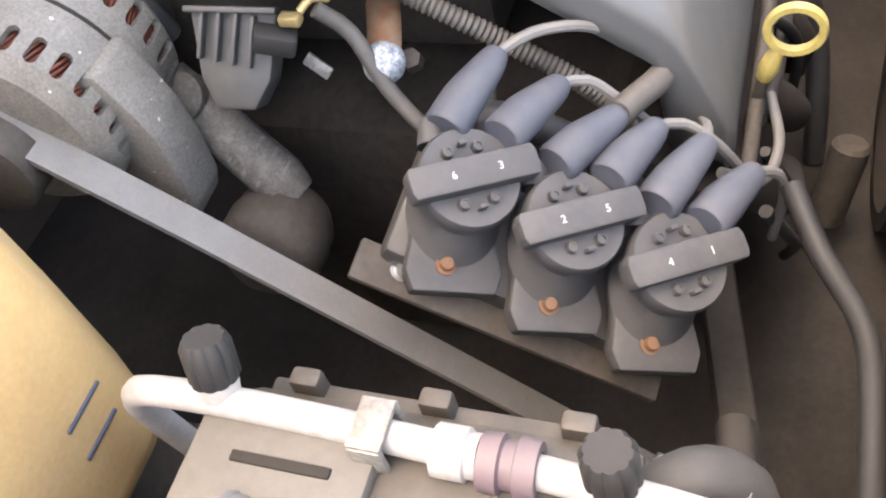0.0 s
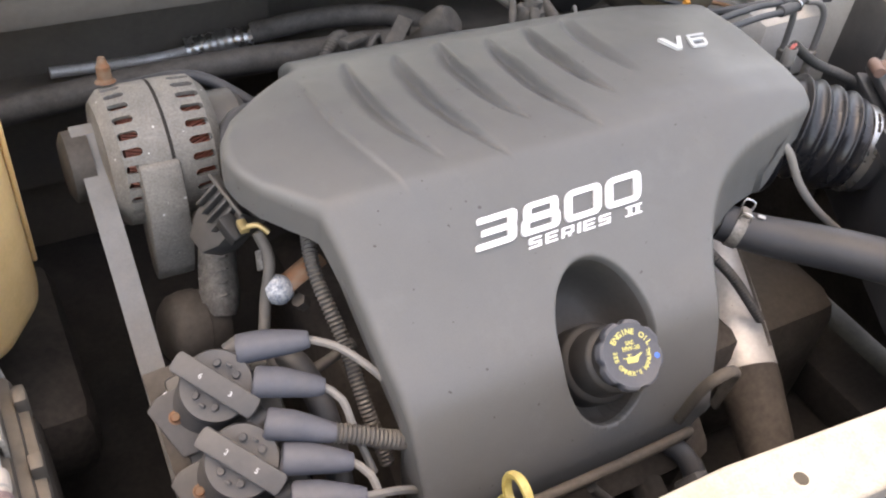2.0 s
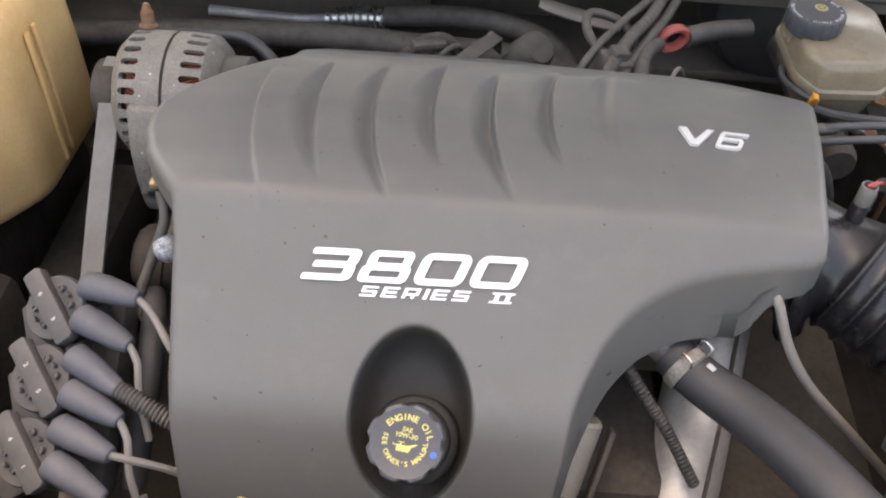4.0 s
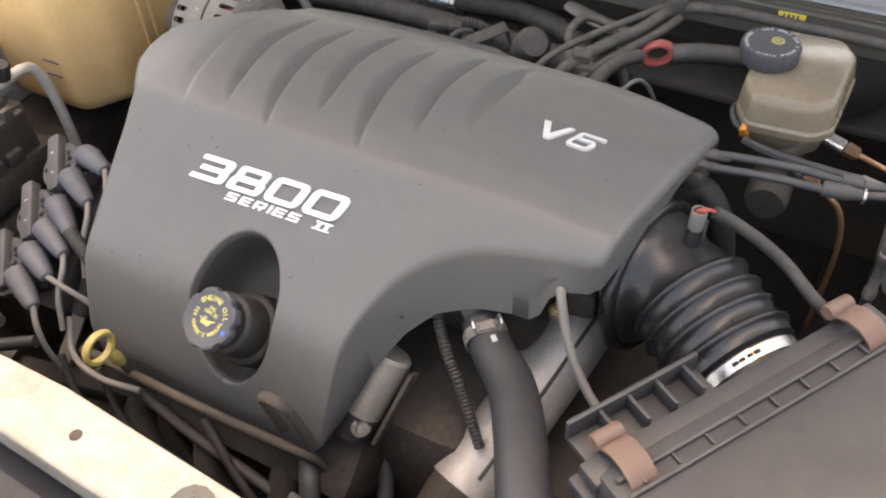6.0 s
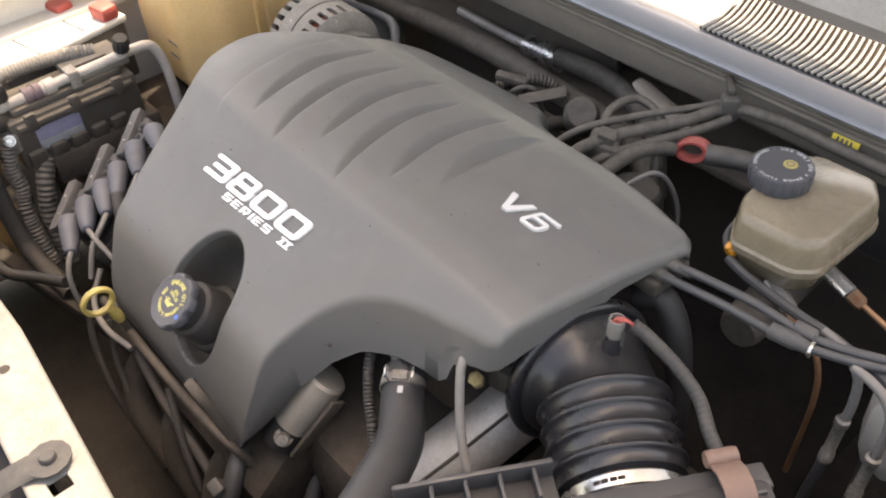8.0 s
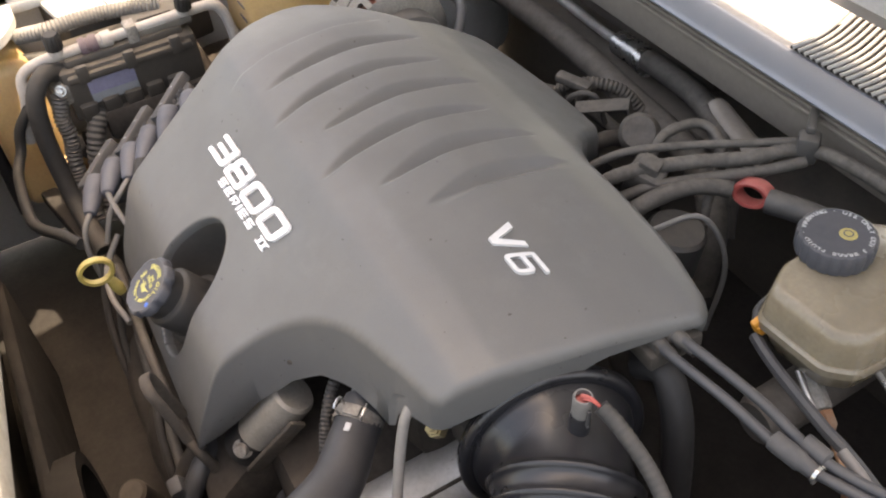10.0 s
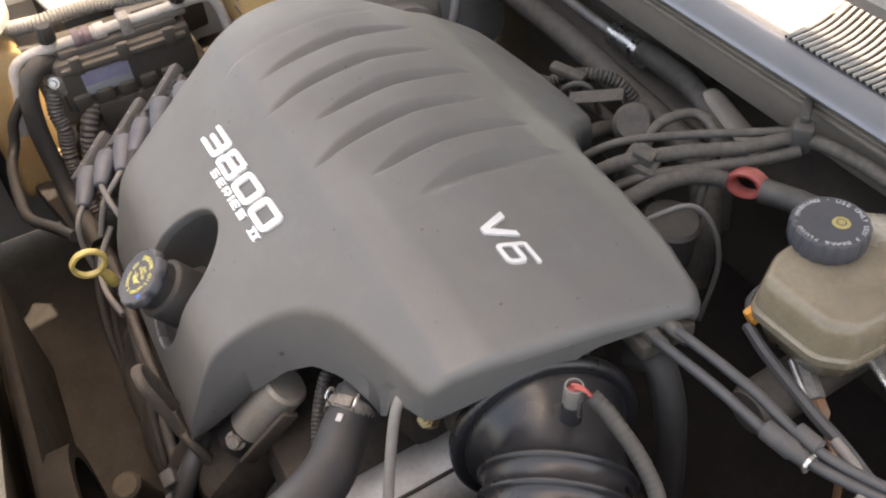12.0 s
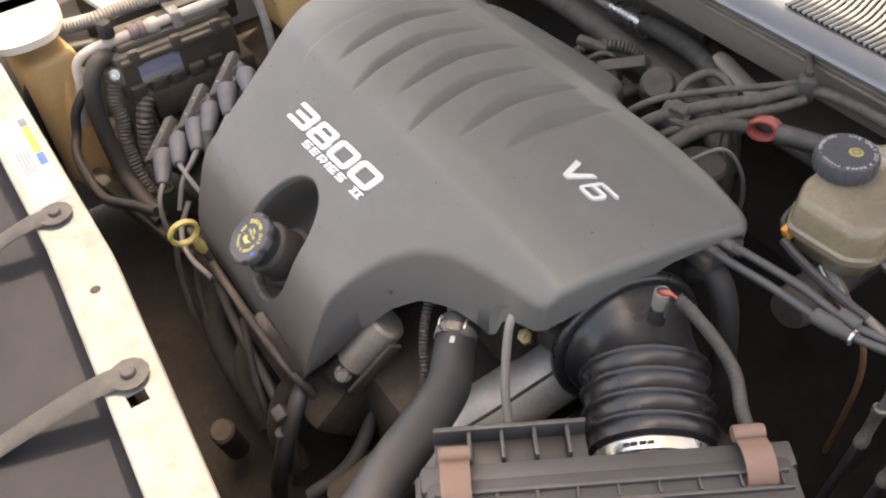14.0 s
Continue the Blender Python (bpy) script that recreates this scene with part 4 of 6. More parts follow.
sens = thing("stud_with_ball_nut", "corroded speckled ball-headed stud on a rusty strap", "stud", (-0.274, 0.084, 0.79))
part("ball_head", moved(lathe([(0, 0.0165), (0.008, 0.0146), (0.0138, 0.008), (0.0160, 0), (0.014, -0.008), (0.009, -0.013), (0, -0.013)], 20), axes((-0.282, 0.084, 0.812), (-0.5, -0.1, 0.8))), BALLW, sens, "white speckled round head")
part("strap", tube([(-0.276, 0.086, 0.812), (-0.256, 0.090, 0.822), (-0.232, 0.098, 0.828)], 0.013, flat=0.5), RUST, sens)
part("nut", moved(lathe([(0, 0.007), (0.008, 0.007), (0.0085, 0), (0.0085, -0.006)], 6), axes((-0.262, 0.072, 0.797), (-0.5, -0.1, 0.8))), BLOCK, sens)
conn = thing("black_connector", "black ribbed connector with a brass-coloured clip", "connector", (-0.315, 0.145, 0.80))
part("connector_body", moved(rbox(0.018, 0.030, 0.016, 0.003), pose(-0.308, 0.146, 0.852, 25, 0, 20)), NECK_BLACK, conn)
part("clip", join(rbox(0.010, 0.016, 0.008, 0.002, (-0.300, 0.133, 0.864)), tube([(-0.297, 0.126, 0.868), (-0.288, 0.12, 0.872), (-0.28, 0.112, 0.866)], 0.003)), GOLD, conn, "brass-coloured clip")
_fh = axes((-0.316, 0.176, 0.851), (-0.75, -0.25, 0.6), (0, -1, 0)) @ Matrix.Diagonal((0.62, 0.75, 0.75, 1))
part("fan_housing", moved(prism([(-0.050, 0.034), (0.050, 0.034), (0.040, -0.030), (0.022, -0.058), (-0.022, -0.058), (-0.040, -0.030)], -0.05, -0.006, 0.004), _fh), BLACK, conn, "black ribbed plastic housing")
part("housing_rim", moved(rbox(0.104, 0.006, 0.018, 0.002, (0, 0.034, 0.0)), _fh), BLACK, conn)
for k in range(4):
    part("housing_rib", moved(rbox(0.005, 0.048, 0.014, 0.002, (-0.036 + 0.019 * k, 0.008, -0.001)), _fh @ pose(0, 0, 0, 0, 0, -8)), BLACK, conn)
hose("wiring_hose", [(-0.29, 0.118, 0.865), (-0.285, 0.10, 0.84), (-0.30, 0.075, 0.80), (-0.31, 0.04, 0.765), (-0.28, 0.02, 0.75), (-0.22, 0.03, 0.76)], 0.006, LOOM, "thin dusty black wiring hose", "hose")
solo("steel_tab", moved(rbox(0.004, 0.022, 0.010, 0.001), pose(-0.282, 0.138, 0.806, 40, 30, 10)), ALU, "small bent steel tab on the wiring", "bracket")
hose("corrugated_conduit", [(-0.240, 0.115, 0.865), (-0.252, 0.06, 0.845), (-0.245, 0.0, 0.800), (-0.245, -0.05, 0.765), (-0.235, -0.09, 0.71)], 0.0062, LOOM, "dusty black corrugated conduit under the cover's edge", "conduit", rib=0.002, pitch=0.0045)
hose("black_hose", [(-0.30, 0.06, 0.76), (-0.285, 0.01, 0.765), (-0.28, -0.05, 0.735), (-0.29, -0.12, 0.66)], 0.014, RUBBER, "black rubber hose behind the coils", "hose")

# ---- dipstick, lifting eye, rail at the cover's front ----
dip = thing("oil_dipstick", "yellow plastic ring-handled oil dipstick in its tube", "dipstick", (-0.14, -0.185, 0.72))
_dm = axes((-0.150, -0.1916, 0.7427), (1.0, -0.02, -0.06), (0, 1, 0))
part("ring_handle", moved(lathe([(0.0175, -0.0042), (0.0222, -0.0045), (0.0238, -0.002), (0.0235, 0.002), (0.0218, 0.0045), (0.0178, 0.0042), (0.0170, 0), (0.0175, -0.0042)], 40), _dm), YELLOW, dip)
part("stem", tube([(-0.1505, -0.1815, 0.7235), (-0.151, -0.178, 0.714), (-0.1515, -0.1755, 0.704), (-0.151, -0.173, 0.694)], [0.0052, 0.0075, 0.0085, 0.0065]), YELLOW, dip)
part("guide_tube", tube([(-0.151, -0.173, 0.695), (-0.148, -0.168, 0.66), (-0.13, -0.165, 0.60), (-0.11, -0.16, 0.5)], 0.0055), BLOCK, dip, "dark steel guide tube")
eye = thing("lifting_eye", "dark rusty steel lifting eye in front of the cover", "lifting eye", (0.107, -0.174, 0.66))
part("loop", tube([(0.090, -0.160, 0.69), (0.088, -0.172, 0.755), (0.092, -0.178, 0.778), (0.107, -0.181, 0.788), (0.122, -0.18, 0.780), (0.128, -0.174, 0.755), (0.135, -0.165, 0.70)], 0.0065, flat=0.6), BLOCK, eye)
solo("fuel_rail_tube", tube([(-0.235, -0.168, 0.668), (-0.1, -0.170, 0.668), (0.02, -0.170, 0.668), (0.10, -0.166, 0.664), (0.125, -0.155, 0.64), (0.13, -0.14, 0.58)], 0.0065), BLOCK, "dusty steel tube along the bottom of the cover's front", "tube")
hose("plug_lead", [(-0.262, -0.15, 0.70), (-0.24, -0.18, 0.67), (-0.19, -0.19, 0.66), (-0.13, -0.18, 0.655)], 0.0045, WIRE, "grey plug lead along the head", "plug lead")

for pts, r, m, lab_ in (
        ([(-0.262, -0.185, 0.66), (-0.235, -0.205, 0.60), (-0.19, -0.215, 0.53), (-0.15, -0.21, 0.46)], 0.0055, TAPE, "taped black wire hanging in front of the head"),
        ([(-0.20, -0.18, 0.66), (-0.165, -0.20, 0.59), (-0.12, -0.205, 0.52), (-0.09, -0.20, 0.44)], 0.0045, TAPE, "thin dusty wire hanging in front of the head"),
        ([(-0.145, -0.172, 0.64), (-0.06, -0.182, 0.612), (0.03, -0.186, 0.588), (0.10, -0.192, 0.565), (0.13, -0.20, 0.52), (0.125, -0.21, 0.45)], 0.0075, TAPE, "taped harness along the front head"),
        ([(-0.03, -0.175, 0.655), (0.015, -0.195, 0.60), (0.055, -0.205, 0.53), (0.06, -0.20, 0.45)], 0.006, TAPE, "dusty wire branch below the cover"),
        ([(0.145, -0.07, 0.60), (0.175, -0.10, 0.56), (0.19, -0.15, 0.52), (0.18, -0.21, 0.49)], 0.011, RUBBER, "black hose deep under the arch")):
    hose("front_wire", pts, r, m, lab_, "wire")
for k in range(3):
    solo("exhaust_runner", tube([(-0.17 + 0.12 * k, -0.13, 0.60), (-0.165 + 0.12 * k, -0.175, 0.575), (-0.13 + 0.11 * k, -0.20, 0.53), (-0.06 + 0.09 * k, -0.20, 0.48)], 0.021, seg=16), FLOORM, "grimy cast exhaust runner, darkened in place of shade", "exhaust manifold", "exhaust runners")
solo("plug_connector", join(moved(rbox(0.022, 0.018, 0.040, 0.004), pose(0.115, -0.196, 0.60, 20, 15, 0)), moved(lathe([(0, 0.02), (0.008, 0.02), (0.009, 0.015), (0.009, -0.02)], 12), axes((0.122, -0.205, 0.565), (0.2, -0.2, 1)))), GREYP, "grey sensor connector on the harness", "connector")

# ---- washer and coolant tank ----
tank = thing("coolant_tank", "yellowed translucent plastic tank with a dark cap, sunlit", "fluid tank", (-0.64, 0.33, 0.72))
def rounded(poly, r, n=4):
    out = []
    m = len(poly)
    for i in range(m):
        p, a, b = Vector(poly[i]), Vector(poly[i - 1]), Vector(poly[(i + 1) % m])
        d1, d2 = (a - p).normalized() * r, (b - p).normalized() * r
        for k in range(n + 1):
            t = k / n
            out.append(tuple((p + d1) * (1 - t) ** 2 + p * 2 * t * (1 - t) + (p + d2) * t * t))
    return out


def stack(outline, layers, centre):
    bm = bmesh.new()
    rr = []
    for h, k in layers:
        rr.append([bm.verts.new((centre[0] + (x - centre[0]) * k, centre[1] + (y - centre[1]) * k, h)) for x, y in outline])
    n = len(outline)
    for a, b in zip(rr, rr[1:]):
        for i in range(n):
            bm.faces.new((a[i], a[(i + 1) % n], b[(i + 1) % n], b[i]))
    bm.faces.new(rr[0][::-1])
    bm.faces.new(rr[-1])
    return bm


_tp = rounded([(-0.542, 0.172), (-0.494, 0.245), (-0.490, 0.42), (-0.55, 0.49), (-0.72, 0.485), (-0.748, 0.40), (-0.748, 0.25), (-0.70, 0.172)], 0.022, 6)
part("tank_body", stack(_tp, ((0.716, 0.90), (0.720, 0.95), (0.728, 0.985), (0.742, 1.0), (0.83, 1.0), (0.90, 0.99), (0.935, 0.97), (0.950, 0.93), (0.958, 0.86), (0.961, 0.75)), (-0.63, 0.34)), TANK, tank, sharp=70)
for k in range(2):
    part("moulded_rib", moved(rbox(0.006, 0.010, 0.19, 0.003), pose(-0.490 - 0.001 * k, 0.300 + 0.022 * k, 0.835)), TANK, tank)
part("tank_cap", moved(lathe([(0, 0.03), (0.03, 0.03), (0.034, 0.026, 1), (0.034, 0.0, 1), (0.028, -0.01)], 48, 12, 0.06), Matrix.Translation((-0.60, 0.34, 0.968))), BLACK, tank, "dark screw cap")
for k in range(2):
    part("level_mark", rbox(0.034, 0.002, 0.003, 0.0008, (-0.575 - 0.004 * k, 0.1712, 0.812 - 0.026 * k)), INK, tank, "dark moulded level mark")

# ---- refrigerant line on the near wing ----
ac = thing("refrigerant_line", "white oxidised aluminium refrigerant line with two black service caps", "refrigerant line", (-0.56, -0.05, 0.80))
part("pipe", tube([(-0.553, 0.140, 0.66), (-0.555, 0.143, 0.72), (-0.562, 0.143, 0.785), (-0.566, 0.136, 0.818), (-0.567, 0.118, 0.834), (-0.566, 0.05, 0.834), (-0.569, -0.06, 0.830), (-0.572, -0.13, 0.826), (-0.574, -0.16, 0.824), (-0.573, -0.19, 0.81), (-0.568, -0.20, 0.77), (-0.570, -0.22, 0.70)], 0.0085, seg=14), WHITEPIPE, ac)
for x, y, z, lean in ((-0.563, 0.076, 0.837, 0.35), (-0.571, -0.129, 0.828, 0.02)):
    n = axes((x, y, z), (lean, 0.05, 0.95))
    stub = part("stub", moved(lathe([(0.0105, 0.0), (0.0115, 0.008), (0.0105, 0.012)], 18), n), WHITEPIPE, ac)
    part("service_cap", moved(lathe([(0.012, 0.010, 1), (0.0135, 0.012, 1), (0.0135, 0.032, 1), (0.011, 0.037, 1), (0, 0.037)], 60, 10, 0.10), n), NECK_BLACK, ac, "black fluted service cap")
part("nut", moved(lathe([(0.009, -0.012), (0.0135, -0.012), (0.0135, 0.004), (0.0115, 0.005), (0.0115, 0.010), (0.009, 0.010)], 12), axes((-0.569, -0.055, 0.830), (0, -1, 0))), WHITEPIPE, ac)
part("collar", moved(lathe([(0.009, -0.014), (0.014, -0.014), (0.015, -0.004), (0.012, -0.003), (0.012, 0.003), (0.015, 0.004), (0.014, 0.014), (0.009, 0.014)], 18), axes((-0.570, -0.080, 0.829), (0, -1, 0))), MAUVE, ac, "faded mauve plastic collar")
part("hanger", rbox(0.012, 0.016, 0.020, 0.002, (-0.568, 0.03, 0.822)), ALU, ac, "steel hanger on the fuse box")
part("clip", moved(join(rbox(0.028, 0.018, 0.004, 0.001, (0, 0, 0.011)), rbox(0.004, 0.018, 0.030, 0.001, (0.013, 0, -0.004)), rbox(0.004, 0.018, 0.030, 0.001, (-0.013, 0, -0.004))), pose(-0.568, -0.012, 0.832)), ALU, ac, "bent steel clip")
relay = thing("fuse_box", "black dusty fuse box with a worn violet sticker", "fuse box", (-0.57, -0.05, 0.72))
part("box_body", rbox(0.09, 0.22, 0.09, 0.008, (-0.585, -0.03, 0.765)), FUSEP, relay)
part("lid", rbox(0.075, 0.19, 0.02, 0.006, (-0.59, -0.03, 0.812)), FUSEP, relay)
part("lid_rim", rbox(0.02, 0.20, 0.012, 0.003, (-0.541, -0.03, 0.797)), FUSEP, relay)
for k in range(5):
    part("relay", moved(rbox(0.024, 0.028, 0.034, 0.004), pose(-0.545, -0.115 + 0.036 * k, 0.735, 0, 8, 0)), FUSEP, relay)
for k in range(3):
    part("cover_clip", rbox(0.012, 0.018, 0.030, 0.003, (-0.536, -0.105 + 0.075 * k, 0.803)), FUSEP, relay)
part("harness_stub", tube([(-0.55, -0.10, 0.73), (-0.53, -0.125, 0.69), (-0.52, -0.14, 0.63), (-0.50, -0.14, 0.55)], 0.014, rib=0.0022, pitch=0.009), LOOM, relay, "dusty ribbed sleeve")
part("sticker", moved(rbox(0.075, 0.030, 0.0008, 0.0002), pose(-0.5392, -0.067, 0.772, 90, 0, 90)), VIOLET, relay, "worn violet and white sticker")
part("sticker_edge", moved(rbox(0.075, 0.016, 0.0010, 0.0002), pose(-0.5388, -0.067, 0.755, 90, 0, 90)), LABELW, relay, "white strip of the sticker")
tray = part("tray_panel", rbox(0.085, 0.10, 0.012, 0.003, (-0.60, 0.035, 0.825)), TRAYP, relay, "dusty grey tray panel")
# thin dark strip for the shade in the tray's recess
part("slot_strip", rbox(0.006, 0.055, 0.003, 0.001, (-0.592, 0.032, 0.8312)), DARK, tray, "dark strip in place of a slot")

# ---- the crowded front left corner ----
battery = thing("battery", "white-topped car battery in full sun, with red terminal covers", "battery", (-0.70, 0.02, 0.73))
BATT = pose(-0.742, 0.005, 0.0, 0, 0, 11)
part("case", moved(rbox(0.165, 0.24, 0.11, 0.006, (0, 0, 0.775)), BATT), FUSEP, battery, "dark dusty case")
part("top", moved(rbox(0.172, 0.248, 0.014, 0.004, (0, 0, 0.834)), BATT), FENDERW, battery, "white plastic top")
for _y in (-0.045, 0.045):
    part("seam", moved(rbox(0.15, 0.003, 0.002, 0.0006, (0, _y, 0.8415)), BATT), INK, battery, "thin dark seam")
for _x, _y in ((-0.02, 0.062), (0.062, 0.098)):
    part("terminal_cover", moved(rbox(0.045, 0.034, 0.026, 0.007, (_x, _y, 0.852)), BATT), RED, battery, "red rubber terminal cover")
solo("fender_corner", prism(rounded([(-0.79, -0.335), (-0.655, -0.325), (-0.612, -0.27), (-0.618, -0.20), (-0.69, -0.165), (-0.79, -0.17)], 0.030, 6), 0.838, 0.852), FENDERW, "white painted fender corner in full sun", "fender", kind="structure", sharp=40)
hose("coolant_hose", [(-0.70, -0.10, 0.755), (-0.70, -0.176, 0.768), (-0.70, -0.218, 0.770), (-0.70, -0.253, 0.745), (-0.70, -0.272, 0.71), (-0.70, -0.280, 0.66), (-0.695, -0.285, 0.59), (-0.68, -0.285, 0.50)], 0.0125, NECK_BLACK, "dusty black coolant hose arching beside the bar", "hose")
hose("coolant_hose", [(-0.575, -0.17, 0.79), (-0.562, -0.200, 0.763), (-0.558, -0.226, 0.733), (-0.552, -0.238, 0.70), (-0.52, -0.255, 0.68), (-0.437, -0.258, 0.678), (-0.373, -0.252, 0.682), (-0.319, -0.222, 0.69), (-0.27, -0.20, 0.70)], 0.0085, NECK_BLACK, "thin dusty black hose with a sunlit bend", "hose")
hose("coolant_hose", [(-0.572, -0.135, 0.80), (-0.553, -0.160, 0.812), (-0.542, -0.184, 0.785), (-0.54, -0.195, 0.723), (-0.53, -0.196, 0.653), (-0.50, -0.193, 0.60), (-0.40, -0.18, 0.57)], 0.015, TAPE, "black coolant hose going down by the fuse box", "hose")
# pipe white stands in for the sun on this short conduit
hose("corrugated_conduit", [(-0.552, -0.176, 0.80), (-0.556, -0.186, 0.775), (-0.555, -0.190, 0.745), (-0.55, -0.19, 0.72)], 0.010, WHITEPIPE, "corrugated conduit, sunlight put into its pale colour", "conduit", rib=0.003, pitch=0.0065)
hose("corrugated_conduit", [(-0.545, -0.150, 0.775), (-0.545, -0.160, 0.735), (-0.54, -0.160, 0.70), (-0.53, -0.17, 0.65), (-0.50, -0.17, 0.56)], 0.011, LOOM, "dark corrugated conduit going down", "conduit", rib=0.003, pitch=0.007)
hose("corrugated_conduit", [(-0.67, -0.175, 0.828), (-0.642, -0.13, 0.838), (-0.642, -0.085, 0.840), (-0.642, -0.04, 0.838), (-0.632, 0.010, 0.836), (-0.622, 0.05, 0.830)], 0.011, WIRE, "corrugated conduit, sunlight put into its pale colour along the wing", "conduit", rib=0.0025, pitch=0.006)
valve = thing("line_block", "dusty alloy block at the end of the refrigerant line", "fitting", (-0.555, -0.14, 0.75))
part("block", moved(rbox(0.035, 0.03, 0.035, 0.005), pose(-0.556, -0.140, 0.775, 10, 0, 15)), ALU, valve)
part("bolt", moved(hex_bolt(0.006, 0.008), axes((-0.540, -0.145, 0.785), (0.8, -0.3, 0.4))), STEEL, valve, "bright bolt head")
lamp = thing("headlamp_housing", "yellowed back of a headlamp housing, sunlit", "headlamp", (-0.68, -0.26, 0.62))
part("shell", join(moved(rbox(0.15, 0.10, 0.26, 0.022, seg=3), pose(-0.715, -0.225, 0.655, 0, -8, 4)), moved(rbox(0.10, 0.06, 0.12, 0.02), pose(-0.68, -0.19, 0.56, 0, 10, 20))), TANK, lamp)
part("bulb_holder", moved(lathe([(0, 0.03), (0.022, 0.03), (0.026, 0.02), (0.026, 0.0), (0.034, -0.002), (0.034, -0.01)], 20), axes((-0.665, -0.165, 0.60), (0.25, 0.9, 0.25))), BLACK, lamp, "black bulb holder")
# shroud is not visible; added in black to fill the dark gap
shroud = thing("fan_shroud", "unseen fan shroud, put in black for the dark behind the bar", "fan shroud", (0.12, -0.30, 0.40))
part("panel", rbox(1.05, 0.02, 0.24, 0.008, (0.12, -0.345, 0.47)), DARK, shroud)
part("fan_ring", moved(lathe([(0.11, 0.02), (0.13, 0.02), (0.13, -0.02), (0.11, -0.02)], 40), axes((0.05, -0.325, 0.47), (0, 1, 0))), DARK, shroud)
rail = thing("lower_rail", "grimy dusty frame rail in the corner, darkened in place of shade", "frame rail", (-0.50, -0.205, 0.535))
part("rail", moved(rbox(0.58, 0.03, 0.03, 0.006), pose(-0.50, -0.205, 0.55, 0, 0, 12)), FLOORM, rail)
solo("battery_tray", join(rbox(0.22, 0.24, 0.28, 0.02, (-0.64, 0.05, 0.52)), rbox(0.18, 0.20, 0.06, 0.01, (-0.62, 0.0, 0.70))), GRIME, "grimy dark tray below the fuse box", "tray")
solo("wheel_arch", join(moved(rbox(0.22, 0.5, 0.20, 0.06), pose(-0.70, 0.32, 0.56)), rbox(0.10, 0.3, 0.12, 0.03, (-0.52, 0.34, 0.52))), GRIME, "grimy inner wheel arch under the tank", "wheel arch", kind="structure")

# ---- air intake ----
AX = Vector((0.79, -0.577, -0.20)).normalized()
BELL = axes((0.4275, 0.1446, 0.8253), AX, (0, 0, 1))
RIM_AX = Vector((0.971, -0.217, 0.095)).normalized()
RIM = axes((0.414, 0.139, 0.809), RIM_AX, (0, 0, 1))


def elbow_duct(seg=56):
    """A wide rim, a short bent shoulder and four ribs, drawn as rings along a turning axis."""
    rings = [(RIM @ Matrix.Translation((0, 0, h)), r) for r, h in ((0.058, -0.014), (0.088, -0.014), (0.0915, -0.011), (0.092, -0.002), (0.089, 0.002), (0.0835, 0.002), (0.0820, 0.0005), (0.0795, 0.0010), (0.0785, 0.0045))]
    p0, p1 = RIM @ Vector((0, 0, 0.0045)), BELL @ Vector((0, 0, 0.0375))
    for t, r in ((0.07, 0.0768), (0.16, 0.0736), (0.28, 0.0700), (0.42, 0.0668), (0.56, 0.0645), (0.70, 0.0632), (0.85, 0.0627), (1.0, 0.0630)):
        rings.append((axes(p0.lerp(p1, t), RIM_AX.lerp(AX, t ** 1.3), (0, 0, 1)), r))
    along = [(0.0652, 0.0410)]
    for k in range(4):
        h = 0.0430 + 0.0238 * k
        along += [(0.0684, h), (0.0706, h + 0.0012), (0.0715, h + 0.0026), (0.0706, h + 0.0044), (0.0688, h + 0.0064), (0.0674, h + 0.0072), (0.0662, h + 0.0115), (0.0658, h + 0.0160), (0.0664, h + 0.0196)]
    along += [(0.062, 0.1370), (0.060, 0.1380), (0.060, 0.155)]
    rings += [(BELL @ Matrix.Translation((0, 0, h)), r) for r, h in along]
    bm = bmesh.new()
    loops = [[bm.verts.new(m @ Vector((r * math.cos(2 * math.pi * i / seg), r * math.sin(2 * math.pi * i / seg), 0))) for i in range(seg)] for m, r in rings]
    for p, q in zip(loops, loops[1:]):
        for i in range(seg):
            bm.faces.new((p[i], p[(i + 1) % seg], q[(i + 1) % seg], q[i]))
    return bm


bell = thing("intake_bellows", "glossy black ribbed rubber intake duct with a steel clamp", "intake duct", (0.46, 0.10, 0.77))
part("duct", elbow_duct(), BELLOWS, bell, sharp=60)
part("clamp", moved(lathe([(0.0605, 0.1405), (0.0628, 0.1405), (0.0628, 0.1525), (0.0605, 0.1525)], 48), BELL), STEEL, bell, "bright slotted steel clamp", sharp=30)
# dark blocks on the band stand for the shade in its slots
for a in (9, 16, 24, 31):
    part("slot", moved(rbox(0.0022, 0.007, 0.004, 0.0008), BELL @ Matrix.Rotation(radians(a), 4, "Z") @ Matrix.Translation((0.0628, 0, 0.1465))), DARK, bell, "dark block in place of a clamp slot")
temp = thing("air_sensor", "grey air temperature sensor with a red seal and wires", "sensor", (0.445, 0.150, 0.89))
_sm = axes((0.4490, 0.1425, 0.897), (0.05, 0.04, 1)) @ Matrix.Diagonal((0.80, 0.80, 1, 1))
part("sensor_body", moved(lathe([(0.0160, -0.034), (0.0150, -0.026), (0.0122, -0.024), (0.0118, -0.004), (0.0106, -0.002), (0.0102, 0.002), (0.0088, 0.002)], 20), _sm), BELLOWS, temp)
part("connector_sleeve", moved(lathe([(0.0100, 0.001), (0.0108, 0.003), (0.0108, 0.0235), (0.0100, 0.0255), (0.0086, 0.0255), (0.0085, 0.016)], 20), _sm), WIRE, temp, "pale grey plastic sleeve")
part("seal", moved(lathe([(0.0085, 0.019), (0.004, 0.0215), (0, 0.0215)], 16), _sm), RED, temp, "red rubber seal")
